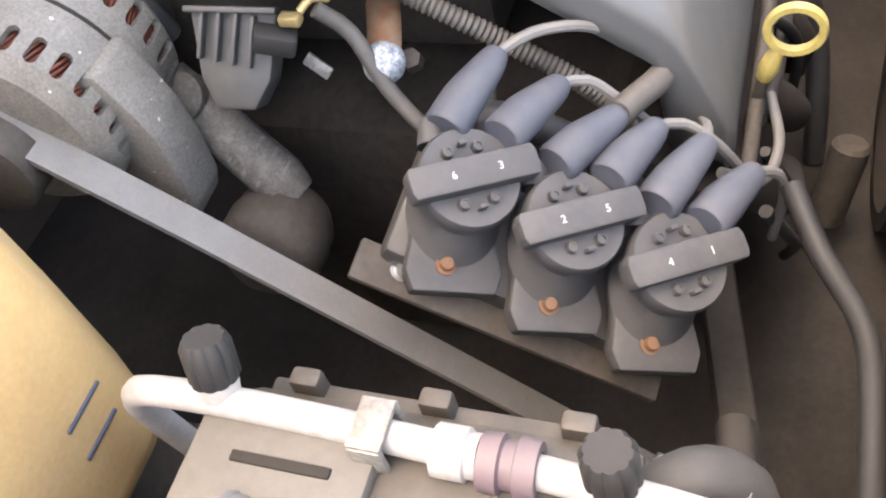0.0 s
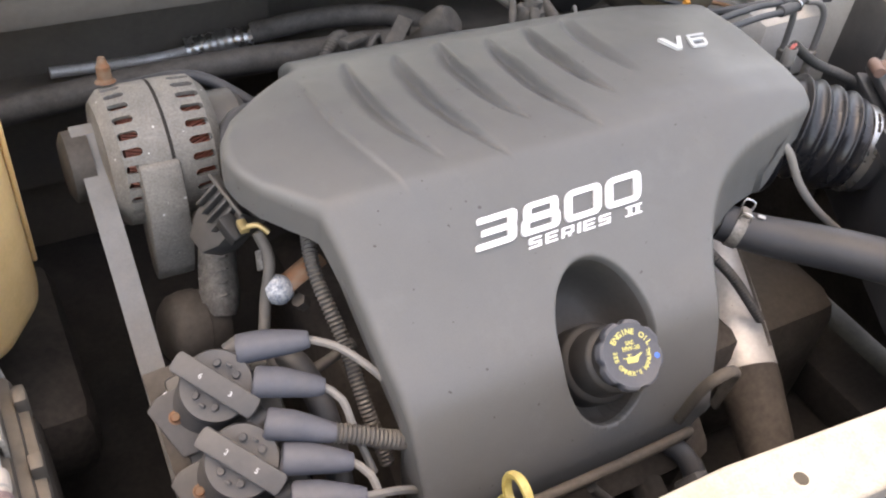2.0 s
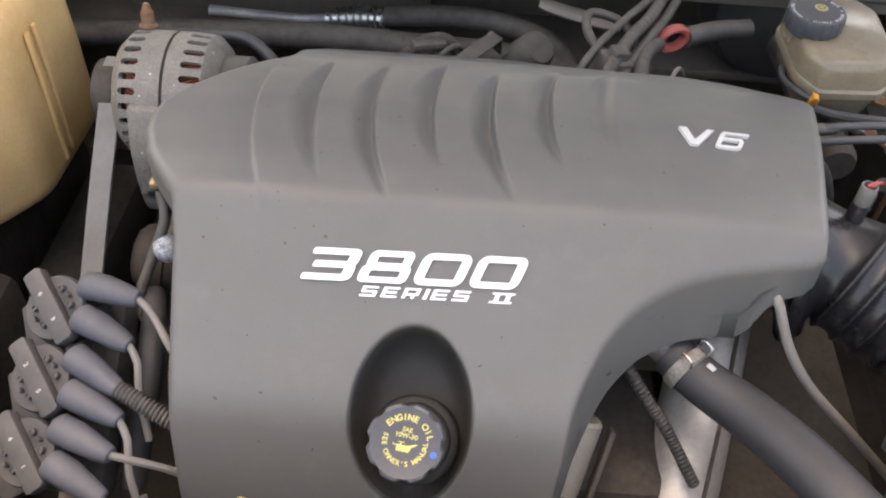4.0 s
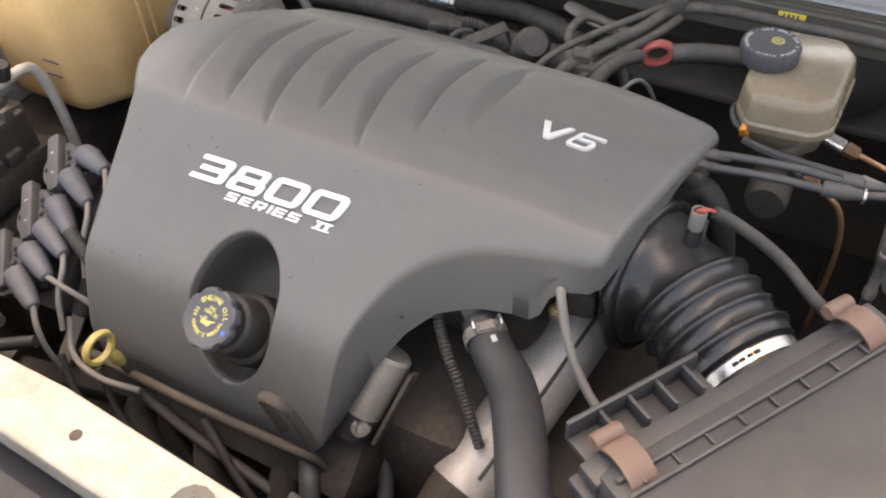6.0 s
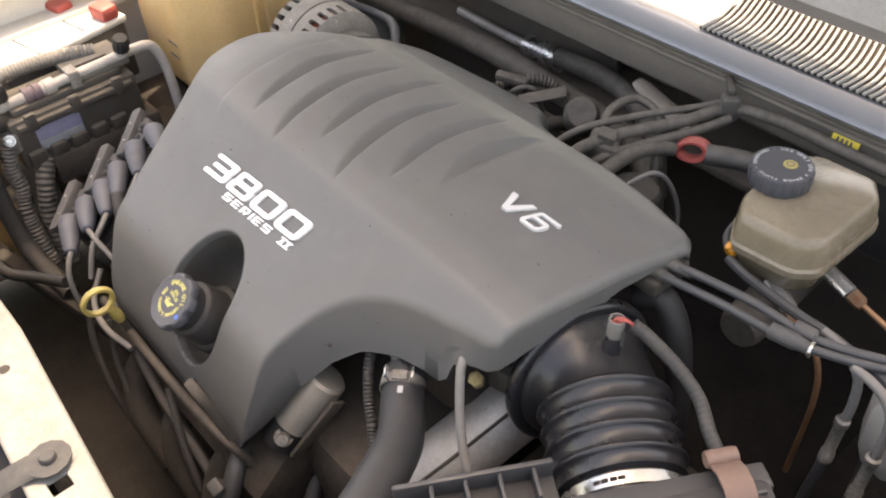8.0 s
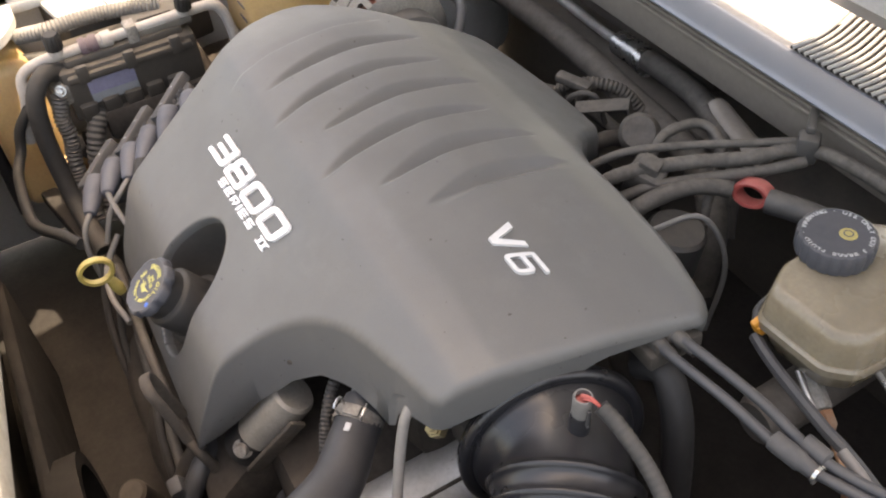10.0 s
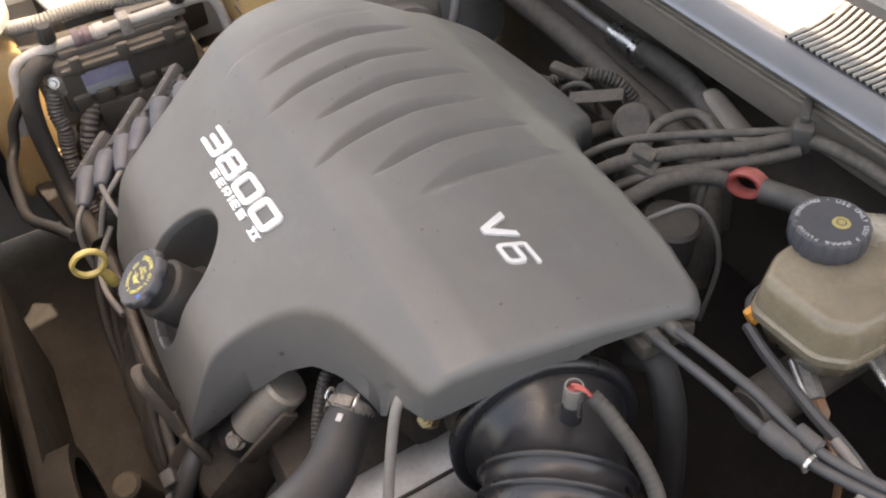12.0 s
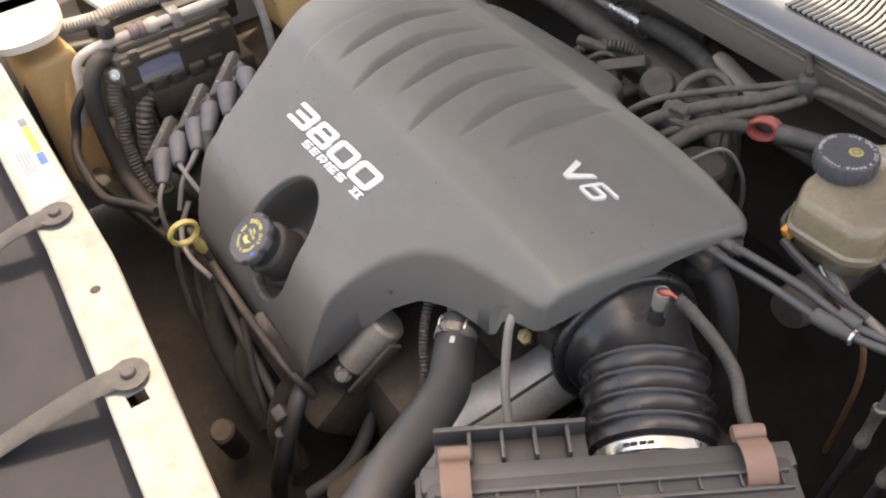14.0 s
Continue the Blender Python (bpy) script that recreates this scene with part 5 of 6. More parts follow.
for dx in (-0.002, 0.002):
    part("wire", tube([(0.450 + dx, 0.1430, 0.921), (0.458 + dx, 0.147, 0.924), (0.467 + dx, 0.152, 0.917)], 0.0016, seg=6), RED, temp, "thin red wire")
part("latch", moved(join(rbox(0.003, 0.004, 0.02, 0.0008, (0.0125, 0.0, 0.006)), rbox(0.006, 0.003, 0.003, 0.0008, (0.0125, 0, -0.005))), _sm), GREYP, temp)
part("harness", tube([(0.464, 0.151, 0.919), (0.482, 0.157, 0.908), (0.515, 0.163, 0.886), (0.545, 0.160, 0.868), (0.575, 0.140, 0.858), (0.600, 0.135, 0.84), (0.63, 0.16, 0.78)], 0.0068, rib=0.0005, pitch=0.006), TAPE, temp, "taped black harness")

E_DIR, O_DIR = Vector((0.52, 0.854, 0)), Vector((0.854, -0.52, 0))
AIR = Matrix((E_DIR, O_DIR, Vector((0, 0, 1)))).transposed().to_4x4()
AIR.translation = (0.542, 0.0, 0.0)
air = thing("airbox", "dark grey plastic air filter box with faded clips", "air filter box", (0.60, -0.05, 0.66))
part("lid", moved(rbox(0.345, 0.30, 0.05, 0.012, (-0.008, 0.165, 0.852)), AIR), AIRBOX, air)
part("lid_flange", moved(rbox(0.352, 0.028, 0.016, 0.004, (-0.008, 0.012, 0.862)), AIR), AIRBOX, air)
for v, w in ((0.034, 0.006), (0.052, 0.005)):
    part("lid_ridge", moved(rbox(0.325, w, 0.010, 0.002, (-0.008, v, 0.8765)), AIR), AIRBOX, air)
part("base", moved(join(rbox(0.362, 0.32, 0.17, 0.015, (-0.008, 0.16, 0.745)), rbox(0.366, 0.03, 0.02, 0.004, (-0.008, 0.008, 0.836))), AIR), AIRBOX, air)
part("duct_collar", moved(lathe([(0.059, 0.136), (0.059, 0.168), (0.052, 0.172), (0.050, 0.186)], 36), BELL), AIRBOX, air)
for k in range(9):
    part("lid_rib", moved(rbox(0.003, 0.012, 0.004, 0.0008, (-0.15 + 0.037 * k, 0.043, 0.879)), AIR), AIRBOX, air)
for k in range(4):
    part("ledge_rib", moved(rbox(0.004, 0.032, 0.022, 0.001, (-0.135 + 0.032 * k, -0.020, 0.862)), AIR), AIRBOX, air)
part("ledge", moved(join(rbox(0.15, 0.036, 0.008, 0.002, (-0.095, -0.020, 0.850)), rbox(0.15, 0.006, 0.028, 0.002, (-0.095, -0.038, 0.862))), AIR), AIRBOX, air)


def ribbon(path, x0, x1, th):
    """A bent strip: a path in y, z given a thickness and drawn from x0 to x1."""
    out = []
    for i, (y, z) in enumerate(path):
        a, b = path[max(0, i - 1)], path[min(len(path) - 1, i + 1)]
        d = Vector((b[0] - a[0], b[1] - a[1])).normalized()
        out.append((y - d.y * th, z + d.x * th))
    return profile_wall(list(path) + out[::-1], x0, x1)


for u in (-0.150, 0.128):
    clip = part("clip", moved(ribbon([(-0.002, 0.874), (0.004, 0.882), (0.016, 0.888), (0.030, 0.888), (0.042, 0.882), (0.048, 0.872), (0.050, 0.858)], u - 0.014, u + 0.014, 0.0025), AIR), CLIP, air, "faded brown spring clip", sharp=45)
    part("clip_roll", moved(join(lathe([(0, -0.015), (0.0075, -0.015), (0.0085, -0.012), (0.0085, 0.012), (0.0075, 0.015), (0, 0.015)], 16)), AIR @ Matrix.Translation((u, -0.006, 0.880)) @ pose(0, 0, 0, 0, 90, 0)), CLIP, clip)
    part("clip_lug", moved(rbox(0.040, 0.016, 0.020, 0.004, (u, 0.052, 0.866)), AIR), AIRBOX, air)

# ---- coolant hose, pipes ----
up_hose = thing("radiator_hose", "thick black rubber radiator hose with a spring clamp", "hose", (0.28, 0.0, 0.77))
part("hose_wall", tube([(0.262, 0.012, 0.790), (0.290, -0.017, 0.785), (0.330, -0.053, 0.786), (0.364, -0.105, 0.800), (0.394, -0.160, 0.812), (0.430, -0.225, 0.815), (0.465, -0.31, 0.79)], [0.0238, 0.0245, 0.0262, 0.0268, 0.0268, 0.0268, 0.0268], seg=22), HOSEB, up_hose)
part("outlet", tube([(0.225, 0.05, 0.80), (0.25, 0.03, 0.795), (0.268, 0.006, 0.789)], [0.03, 0.024, 0.019], seg=18), ALU, up_hose, "cast water outlet")
_hd = Vector((0.024, -0.028, -0.006)).normalized()
part("spring_clamp", moved(lathe([(0.0240, -0.007), (0.0256, -0.007), (0.0256, 0.007), (0.0240, 0.007)], 28), axes((0.276, -0.005, 0.787), _hd)), ALU, up_hose, "dull steel spring clamp", sharp=30)
_cl = axes((0.276, -0.005, 0.787), _hd, (0.75, 0.65, 0))
for sx in (-1, 1):
    part("clamp_ear", moved(tube([(sx * 0.012, 0.022, -0.006), (sx * 0.015, 0.034, -0.006), (sx * 0.015, 0.034, 0.006), (sx * 0.012, 0.022, 0.006)], 0.0016, seg=6, step=0.004), _cl), STEEL, up_hose, "bent wire ear")
part("clamp_bridge", moved(rbox(0.018, 0.004, 0.012, 0.0015, (0.0, 0.0265, 0.0)), _cl), ALU, up_hose, "pressed clamp bridge")
solo("solenoid_bracket", moved(rbox(0.006, 0.020, 0.10, 0.002, (0.037, 0.004, -0.050)), axes((0.146, -0.104, 0.665), (-0.023, -0.057, -0.072), (1, 0, 0))), BLOCK, "dark flat steel bar beside the pale cylinder", "bracket")
part("paint_mark", moved(rbox(0.006, 0.009, 0.0012, 0.0004), axes((0.2935, -0.0200, 0.8112), (0.05, -0.05, 1), (0.7, 0.7, 0))), WHITEINK, up_hose, "white paint mark")
cross = thing("crossover_pipe", "stained bare aluminium crossover pipe with a seam", "pipe", (0.32, 0.0, 0.66))
part("pipe_wall", tube([(0.37, 0.24, 0.75), (0.345, 0.15, 0.718), (0.322, 0.05, 0.674), (0.300, -0.04, 0.634), (0.285, -0.095, 0.608)], 0.043, seg=28), PIPEALU, cross)
part("seam", tube([(0.374, 0.163, 0.762), (0.359, 0.103, 0.740), (0.338, 0.013, 0.7000), (0.317, -0.067, 0.6645), (0.309, -0.097, 0.6505)], 0.0025, seg=6), BLOCK, cross, "dark welded seam")
part("flange", tube([(0.288, -0.088, 0.611), (0.282, -0.11, 0.602), (0.262, -0.19, 0.56)], [0.041, 0.041, 0.034], seg=20), GRIME, cross, "dark tapered lower end of the pipe")
hose("vacuum_tube", [(0.345, 0.035, 0.875), (0.352, 0.020, 0.865), (0.370, 0.0, 0.825), (0.398, -0.02, 0.79), (0.445, -0.04, 0.75), (0.50, -0.06, 0.70)], 0.0052, WIRE, "thin grey tube hanging beside the intake", "tube")
fit = thing("brass_fitting", "small yellow-plated bolt and bracket by the throttle", "fitting", (0.336, 0.056, 0.79))
part("stud", moved(lathe([(0, 0.014), (0.004, 0.014), (0.004, 0.006), (0.007, 0.006), (0.007, 0.0), (0.009, 0), (0.009, -0.02)], 6), axes((0.336, 0.052, 0.806), (0.3, -0.4, 0.8))), GOLD, fit)
part("bracket", moved(rbox(0.04, 0.024, 0.04, 0.008), pose(0.350, 0.084, 0.795, 0, 0, 10)), BLOCK, fit, "stained cast boss")
starter = thing("pale_cylinder", "pale grey metal cylinder with a hex bolt in its end", "solenoid", (0.16, -0.09, 0.66))
_cm = axes((0.146, -0.104, 0.665), (-0.023, -0.057, -0.072), (1, 0, 0))
part("barrel", moved(lathe([(0.0, -0.01), (0.020, -0.01), (0.023, -0.004), (0.023, -0.02), (0.0265, -0.022), (0.0265, -0.100), (0.023, -0.104), (0.0, -0.104)], 24), _cm), PALEM, starter)
part("end_cup", moved(lathe([(0.0235, 0.010), (0.0275, 0.010), (0.0275, -0.022), (0.0235, -0.022)], 24), _cm), NECK_BLACK, starter, "dark end cup")
part("end_bolt", moved(hex_bolt(0.008, 0.012), axes(_cm @ Vector((0, 0, -0.004)) + Vector((0.60, -0.42, 0.52)).normalized() * 0.026, (0.60, -0.42, 0.52))), ALU, starter, "worn hex bolt")
solo("relay_box", join(rbox(0.025, 0.075, 0.20, 0.006, (0.757, 0.245, 0.80)), rbox(0.012, 0.03, 0.25, 0.004, (0.755, 0.215, 0.66))), BLACK, "dark brown relay box on the pale fender", "relay box")
hose("corrugated_conduit", [(0.195, 0.03, 0.80), (0.215, -0.005, 0.785), (0.240, -0.030, 0.760), (0.262, -0.045, 0.735), (0.30, -0.075, 0.68)], 0.0056, TAPE, "dark corrugated conduit under the arch", "conduit", rib=0.0014, pitch=0.0048)
hose("black_hose", [(0.08, -0.10, 0.60), (0.105, -0.15, 0.625), (0.125, -0.185, 0.60), (0.125, -0.22, 0.52), (0.10, -0.235, 0.42), (0.09, -0.24, 0.345)], 0.013, RUBBER, "black hose below the head", "hose")
cyl2 = solo("metal_canister", moved(lathe([(0, 0.05), (0.016, 0.05), (0.020, 0.045), (0.020, -0.05), (0, -0.05)], 24), axes((-0.02, -0.26, 0.43), (0.25, -0.15, 0.95))), BLOCK, "dusty dark metal canister deep in the bay", "canister")
hose("black_hose", [(0.40, 0.245, 0.845), (0.425, 0.252, 0.858), (0.448, 0.250, 0.835), (0.462, 0.247, 0.79), (0.475, 0.24, 0.70), (0.48, 0.22, 0.60)], 0.0155, NECK_BLACK, "thick black hose behind the intake", "hose")

# ---- throttle cables ----
cab = thing("throttle_cable", "pair of dark sheathed throttle cables with a plastic ferrule", "cable", (0.42, 0.24, 0.88))
part("cable", tube([(0.405, 0.245, 0.893), (0.440, 0.245, 0.898), (0.50, 0.252, 0.900), (0.58, 0.262, 0.898), (0.66, 0.30, 0.895), (0.74, 0.36, 0.90)], 0.0049, seg=10), RUBBER, cab)
part("cable", tube([(0.415, 0.262, 0.897), (0.450, 0.264, 0.904), (0.52, 0.272, 0.905), (0.60, 0.28, 0.90), (0.70, 0.33, 0.90), (0.77, 0.38, 0.90)], 0.0049, seg=10), RUBBER, cab)
_fd = axes((0.566, 0.2605, 0.8985), (0.98, 0.16, -0.02), (0, 0, 1))
part("ferrule", moved(lathe([(0.005, -0.016), (0.0085, -0.015), (0.0090, -0.012), (0.0090, 0.012), (0.0075, 0.014), (0.0065, 0.026), (0.005, 0.027)], 14), _fd), GREYP, cab, "grey plastic ferrule")
part("ferrule_ring", moved(lathe([(0.005, 0.026), (0.0088, 0.026), (0.0088, 0.029), (0.005, 0.029)], 16), _fd), STEEL, cab, "bright steel ring")
part("ferrule", moved(lathe([(0.005, -0.012), (0.0078, -0.011), (0.0080, 0.010), (0.005, 0.012)], 14), axes((0.578, 0.2775, 0.9015), (0.98, 0.12, -0.05), (0, 0, 1))), GREYP, cab, "grey plastic ferrule")
part("cable_stop", moved(join(rbox(0.046, 0.004, 0.044, 0.0015), rbox(0.046, 0.02, 0.004, 0.0015, (0, -0.010, -0.02))), pose(0.414, 0.276, 0.884, 0, 0, -68)), DUSTYM, cab, "pale pressed steel stop")
for _p in ((0.420, 0.246, 0.8945), (0.428, 0.263, 0.899)):
    part("cable_end", moved(lathe([(0.005, -0.016), (0.0075, -0.015), (0.0075, 0.006), (0.0062, 0.010), (0.0055, 0.022)], 12), axes(_p, (0.99, 0.04, 0.08), (0, 0, 1))), BLACK, cab, "black cable end")
part("bracket", join(rbox(0.05, 0.06, 0.02, 0.004, (0.405, 0.262, 0.88)), rbox(0.012, 0.012, 0.02, 0.003, (0.425, 0.245, 0.89)), rbox(0.012, 0.012, 0.02, 0.003, (0.43, 0.266, 0.893))), BLOCK, cab, "dark cast cable bracket")

# ---- brake fluid reservoir and master cylinder ----
res = thing("brake_fluid_reservoir", "yellow-grey translucent brake fluid reservoir with a black cap", "fluid reservoir", (0.48, 0.42, 0.82))


_ro = rounded([(0.426, 0.374), (0.446, 0.340), (0.518, 0.345), (0.538, 0.366), (0.540, 0.475), (0.518, 0.505), (0.445, 0.502), (0.422, 0.475)], 0.009)
part("upper_body", stack(_ro, ((0.898, 1.0), (0.912, 0.99), (0.924, 0.97), (0.932, 0.935), (0.936, 0.86)), (0.475, 0.425)), RESV, res, sharp=50)
part("flange", stack(_ro, ((0.888, 1.03), (0.897, 1.04), (0.900, 1.015)), (0.475, 0.425)), RESV, res)
part("lower_body", stack(_ro, ((0.850, 0.76), (0.860, 0.86), (0.888, 0.96)), (0.475, 0.42)), RESV, res)
RC = Matrix.Translation((0.443, 0.421, 0.936))
part("cap_body", moved(lathe([(0.027, -0.006), (0.028, 0.001), (0.0335, 0.001, 1), (0.0348, 0.004, 1), (0.0352, 0.019, 1), (0.0340, 0.0225, 1), (0.0315, 0.0235), (0.031, 0.0225), (0, 0.0225)], 120, 20, 0.04), RC), CAPBLUE, res, "black fluted screw cap", sharp=32)
part("lettering", moved(join(arc_letters("WARNING · USE ONLY DOT 3 BRAKE FLUID · ", 0.0295, 0.0068, 0.0004, radians(40), radians(350), bold=0.00012)), RC @ Matrix.Translation((0, 0, 0.0226))), WHITEINK, res, "white printed warning words", smooth=False)
part("cap_mark", moved(lathe([(0, 0.0007), (0.0075, 0.0007), (0.008, 0)], 20), RC @ Matrix.Translation((0.006, 0.006, 0.0226))), YELLOW, res, "yellow round sign")
part("mark_print", moved(lathe([(0.0035, 0.001), (0.0045, 0.001), (0.0045, 0.0005)], 16), RC @ Matrix.Translation((0.006, 0.006, 0.0226))), INK, res, "dark printed ring")
mc = thing("master_cylinder", "dusty cast master cylinder with bright union nuts and rusty lines", "master cylinder", (0.50, 0.42, 0.78))
part("cylinder", moved(lathe([(0, 0.13), (0.022, 0.13), (0.026, 0.12), (0.026, -0.14), (0, -0.14)], 22), axes((0.485, 0.44, 0.81), (0.05, -1, 0))), BLOCK, mc)
for p, d in (((0.505, 0.362, 0.842), (0.75, -0.25, -0.30)), ((0.535, 0.43, 0.838), (0.85, -0.15, -0.2))):
    n = axes(p, d)
    part("union_nut", moved(rbox(0.017, 0.017, 0.042, 0.003), n), ALU, mc, "dull square union")
    part("union_pin", moved(lathe([(0, 0.020), (0.0028, 0.020), (0.0032, 0.018), (0.0032, -0.018), (0, -0.020)], 10), n @ Matrix.Translation((-0.0035, 0.0100, 0))), STEEL, mc, "bright steel pin")
    part("line_nut", moved(lathe([(0.0, 0.040), (0.006, 0.040), (0.009, 0.036), (0.009, 0.022)], 6), n), RUST, mc, "rusty line nut")
part("brake_line", tube([(0.535, 0.352, 0.83), (0.555, 0.345, 0.82), (0.575, 0.342, 0.80), (0.585, 0.34, 0.74), (0.58, 0.34, 0.6)], 0.0035, seg=8), COPPER, mc, "brown brake line")
part("brake_line", tube([(0.57, 0.424, 0.83), (0.61, 0.42, 0.82), (0.68, 0.415, 0.80), (0.76, 0.42, 0.80)], 0.0035, seg=8), COPPER, mc, "brown brake line")
solo("brake_booster", moved(lathe([(0, 0.05), (0.06, 0.05), (0.11, 0.03), (0.125, 0.0), (0.125, -0.05), (0, -0.06)], 40), axes((0.49, 0.66, 0.83), (0.05, -1, 0.05))), BLACK, "black brake booster drum on the firewall", "brake booster")
lvl = thing("level_sensor_lead", "black lead with an orange clip below the reservoir", "sensor lead", (0.445, 0.345, 0.86))
part("orange_clip", moved(join(rbox(0.012, 0.010, 0.014, 0.003), rbox(0.007, 0.012, 0.010, 0.002, (0, 0, 0.008))), axes((0.446, 0.343, 0.882), (-0.1, -0.4, 1))), ORANGE, lvl, "orange locking clip")
part("lead", tube([(0.447, 0.338, 0.874), (0.478, 0.331, 0.871), (0.520, 0.322, 0.874), (0.560, 0.313, 0.879), (0.60, 0.306, 0.883), (0.69, 0.285, 0.885)], 0.0058, seg=8), RUBBER, lvl)
part("lead", tube([(0.428, 0.43, 0.87), (0.420, 0.39, 0.878), (0.432, 0.352, 0.885), (0.446, 0.342, 0.884)], 0.004, seg=8), RUBBER, lvl)
for k in range(2):
    dx, dy = 0.045 * k, -0.02 * k
    hl = thing("brake_hose_union", "pale bent pipe crimped into a brake hose", "brake hose", (0.63 + dx, 0.29 + dy, 0.70), "hose unions")
    part("bent_pipe", tube([(0.585 + dx, 0.30 + dy, 0.892), (0.615 + dx, 0.298 + dy, 0.885), (0.634 + dx, 0.296 + dy, 0.862), (0.638 + dx, 0.295 + dy, 0.82), (0.636 + dx, 0.293 + dy, 0.80)], 0.005, seg=10), WIRE, hl, "pale metal pipe")
    part("crimp", moved(lathe([(0.005, 0.034), (0.008, 0.032), (0.008, 0.024), (0.0065, 0.022), (0.0065, -0.02), (0.008, -0.022), (0.008, -0.034), (0.005, -0.036)], 16), axes((0.635 + dx, 0.290 + dy, 0.77), (0.03, 0.08, 1))), ALU, hl, "crimped dull metal sleeve")
    part("hose_wall", tube([(0.634 + dx, 0.286 + dy, 0.74), (0.63 + dx, 0.28 + dy, 0.68), (0.62 + dx, 0.27 + dy, 0.55)], 0.006, seg=10), RUBBER, hl)

# ---- behind the engine: hoses, harness, cowl ----
gear = thing("gearbox_dipstick", "red plastic loop-handled dipstick on a black tube", "dipstick", (0.294, 0.468, 0.84))
part("loop", moved(lathe([(0.0128, -0.009), (0.0165, -0.010), (0.0182, -0.008), (0.0188, 0), (0.0182, 0.008), (0.0165, 0.010), (0.0128, 0.009), (0.0122, 0), (0.0128, -0.009)], 32), axes((0.292, 0.476, 0.872), (0.30, -0.92, 0.05), (1, 0.25, 0.35)) @ Matrix.Diagonal((1.25, 0.9, 0.85, 1))), RED, gear)
part("guide_tube", tube([(0.31, 0.48, 0.872), (0.35, 0.50, 0.872), (0.40, 0.52, 0.866)], 0.014), BLACK, gear, "black tube")
hose("thin_wire", [(0.27, 0.36, 0.86), (0.29, 0.40, 0.875), (0.306, 0.422, 0.845), (0.315, 0.43, 0.79), (0.31, 0.42, 0.70)], 0.003, WIRE, "thin grey wire hanging behind the cover", "wire")
hose("heater_hose", [(0.225, 0.33, 0.84), (0.240, 0.372, 0.870), (0.248, 0.417, 0.876), (0.262, 0.447, 0.874), (0.273, 0.462, 0.870)], 0.0100, DUSTY, "black hose from the manifold to the firewall", "hose")
solo("black_canister", moved(lathe([(0, 0.04), (0.03, 0.04), (0.034, 0.035), (0.034, -0.08), (0, -0.08)], 24), axes((0.262, 0.395, 0.80), (0.1, 0.1, 1))), BLACK, "round black canister behind the cover", "canister")
hose("cowl_harness", [(0.17, 0.32, 0.85), (0.20, 0.37, 0.885), (0.226, 0.431, 0.890), (0.261, 0.491, 0.893), (0.290, 0.545, 0.90), (0.351, 0.560, 0.905), (0.46, 0.562, 0.903), (0.60, 0.565, 0.90)], 0.0080, DUSTY, "dusty black taped harness along the cowl", "harness", rib=0.0006, pitch=0.01)
hose("cowl_harness", [(0.14, 0.33, 0.85), (0.172, 0.385, 0.888), (0.210, 0.450, 0.896), (0.252, 0.510, 0.900), (0.285, 0.552, 0.906)], 0.0050, DUSTY, "thin dusty harness branch", "harness")
hose("cowl_harness", [(0.19, 0.33, 0.84), (0.222, 0.385, 0.872), (0.252, 0.445, 0.880), (0.282, 0.50, 0.886), (0.30, 0.538, 0.893)], 0.0066, DUSTY, "dusty black harness branch", "harness")
solo("harness_clip", moved(join(rbox(0.024, 0.024, 0.034, 0.005), rbox(0.010, 0.04, 0.010, 0.003, (0, 0.02, 0.02))), pose(0.290, 0.548, 0.902, 0, 0, 40)), BLACK, "black harness clip on the cowl", "clip")
solo("black_connector", moved(join(rbox(0.04, 0.035, 0.045, 0.006), rbox(0.025, 0.02, 0.05, 0.004, (0, 0, 0.01))), pose(0.205, 0.398, 0.868, 10, 15, 30)), DUSTY, "dusty black connector in the harness", "connector")
hose("looped_wire", [(0.199, 0.405, 0.880), (0.176, 0.447, 0.892), (0.183, 0.496, 0.890), (0.228, 0.488, 0.880), (0.258, 0.445, 0.850), (0.27, 0.43, 0.80)], 0.0062, DUSTY, "looped dusty wire in the harness", "wire")
hose("ground_strap", [(0.118, 0.575, 0.853), (0.132, 0.573, 0.850), (0.170, 0.568, 0.842), (0.212, 0.562, 0.836), (0.235, 0.555, 0.836)], [0.010, 0.014, 0.015, 0.015, 0.012], DUSTYM, "dusty pressed steel stay below the cowl", "bracket", flat=0.5)
hose("heater_hose", [(-0.74, 0.63, 0.70), (-0.42, 0.61, 0.74), (-0.206, 0.586, 0.765), (-0.041, 0.570, 0.768), (0.06, 0.558, 0.772), (0.148, 0.545, 0.765), (0.21, 0.51, 0.74), (0.23, 0.48, 0.66)], 0.021, DUSTY, "thick dusty heater hose along the firewall", "hose")
cool = thing("suction_hose", "dark suction hose with a crimped silver coupling", "refrigerant hose", (-0.15, 0.665, 0.75))
part("hose_wall", tube([(-0.11, 0.655, 0.765), (-0.05, 0.643, 0.778), (0.027, 0.632, 0.785), (0.10, 0.608, 0.785), (0.155, 0.58, 0.77), (0.20, 0.54, 0.70)], 0.017, seg=14), DUSTY, cool)
part("coupling", tube([(-0.205, 0.674, 0.742), (-0.15, 0.665, 0.752), (-0.108, 0.654, 0.759)], 0.0172, seg=16, rib=0.003, pitch=0.012), STEEL, cool, "crimped silver coupling")
part("pipe", tube([(-0.185, 0.672, 0.745), (-0.26, 0.68, 0.735), (-0.40, 0.68, 0.74)], 0.0085), PIPEALU, cool)
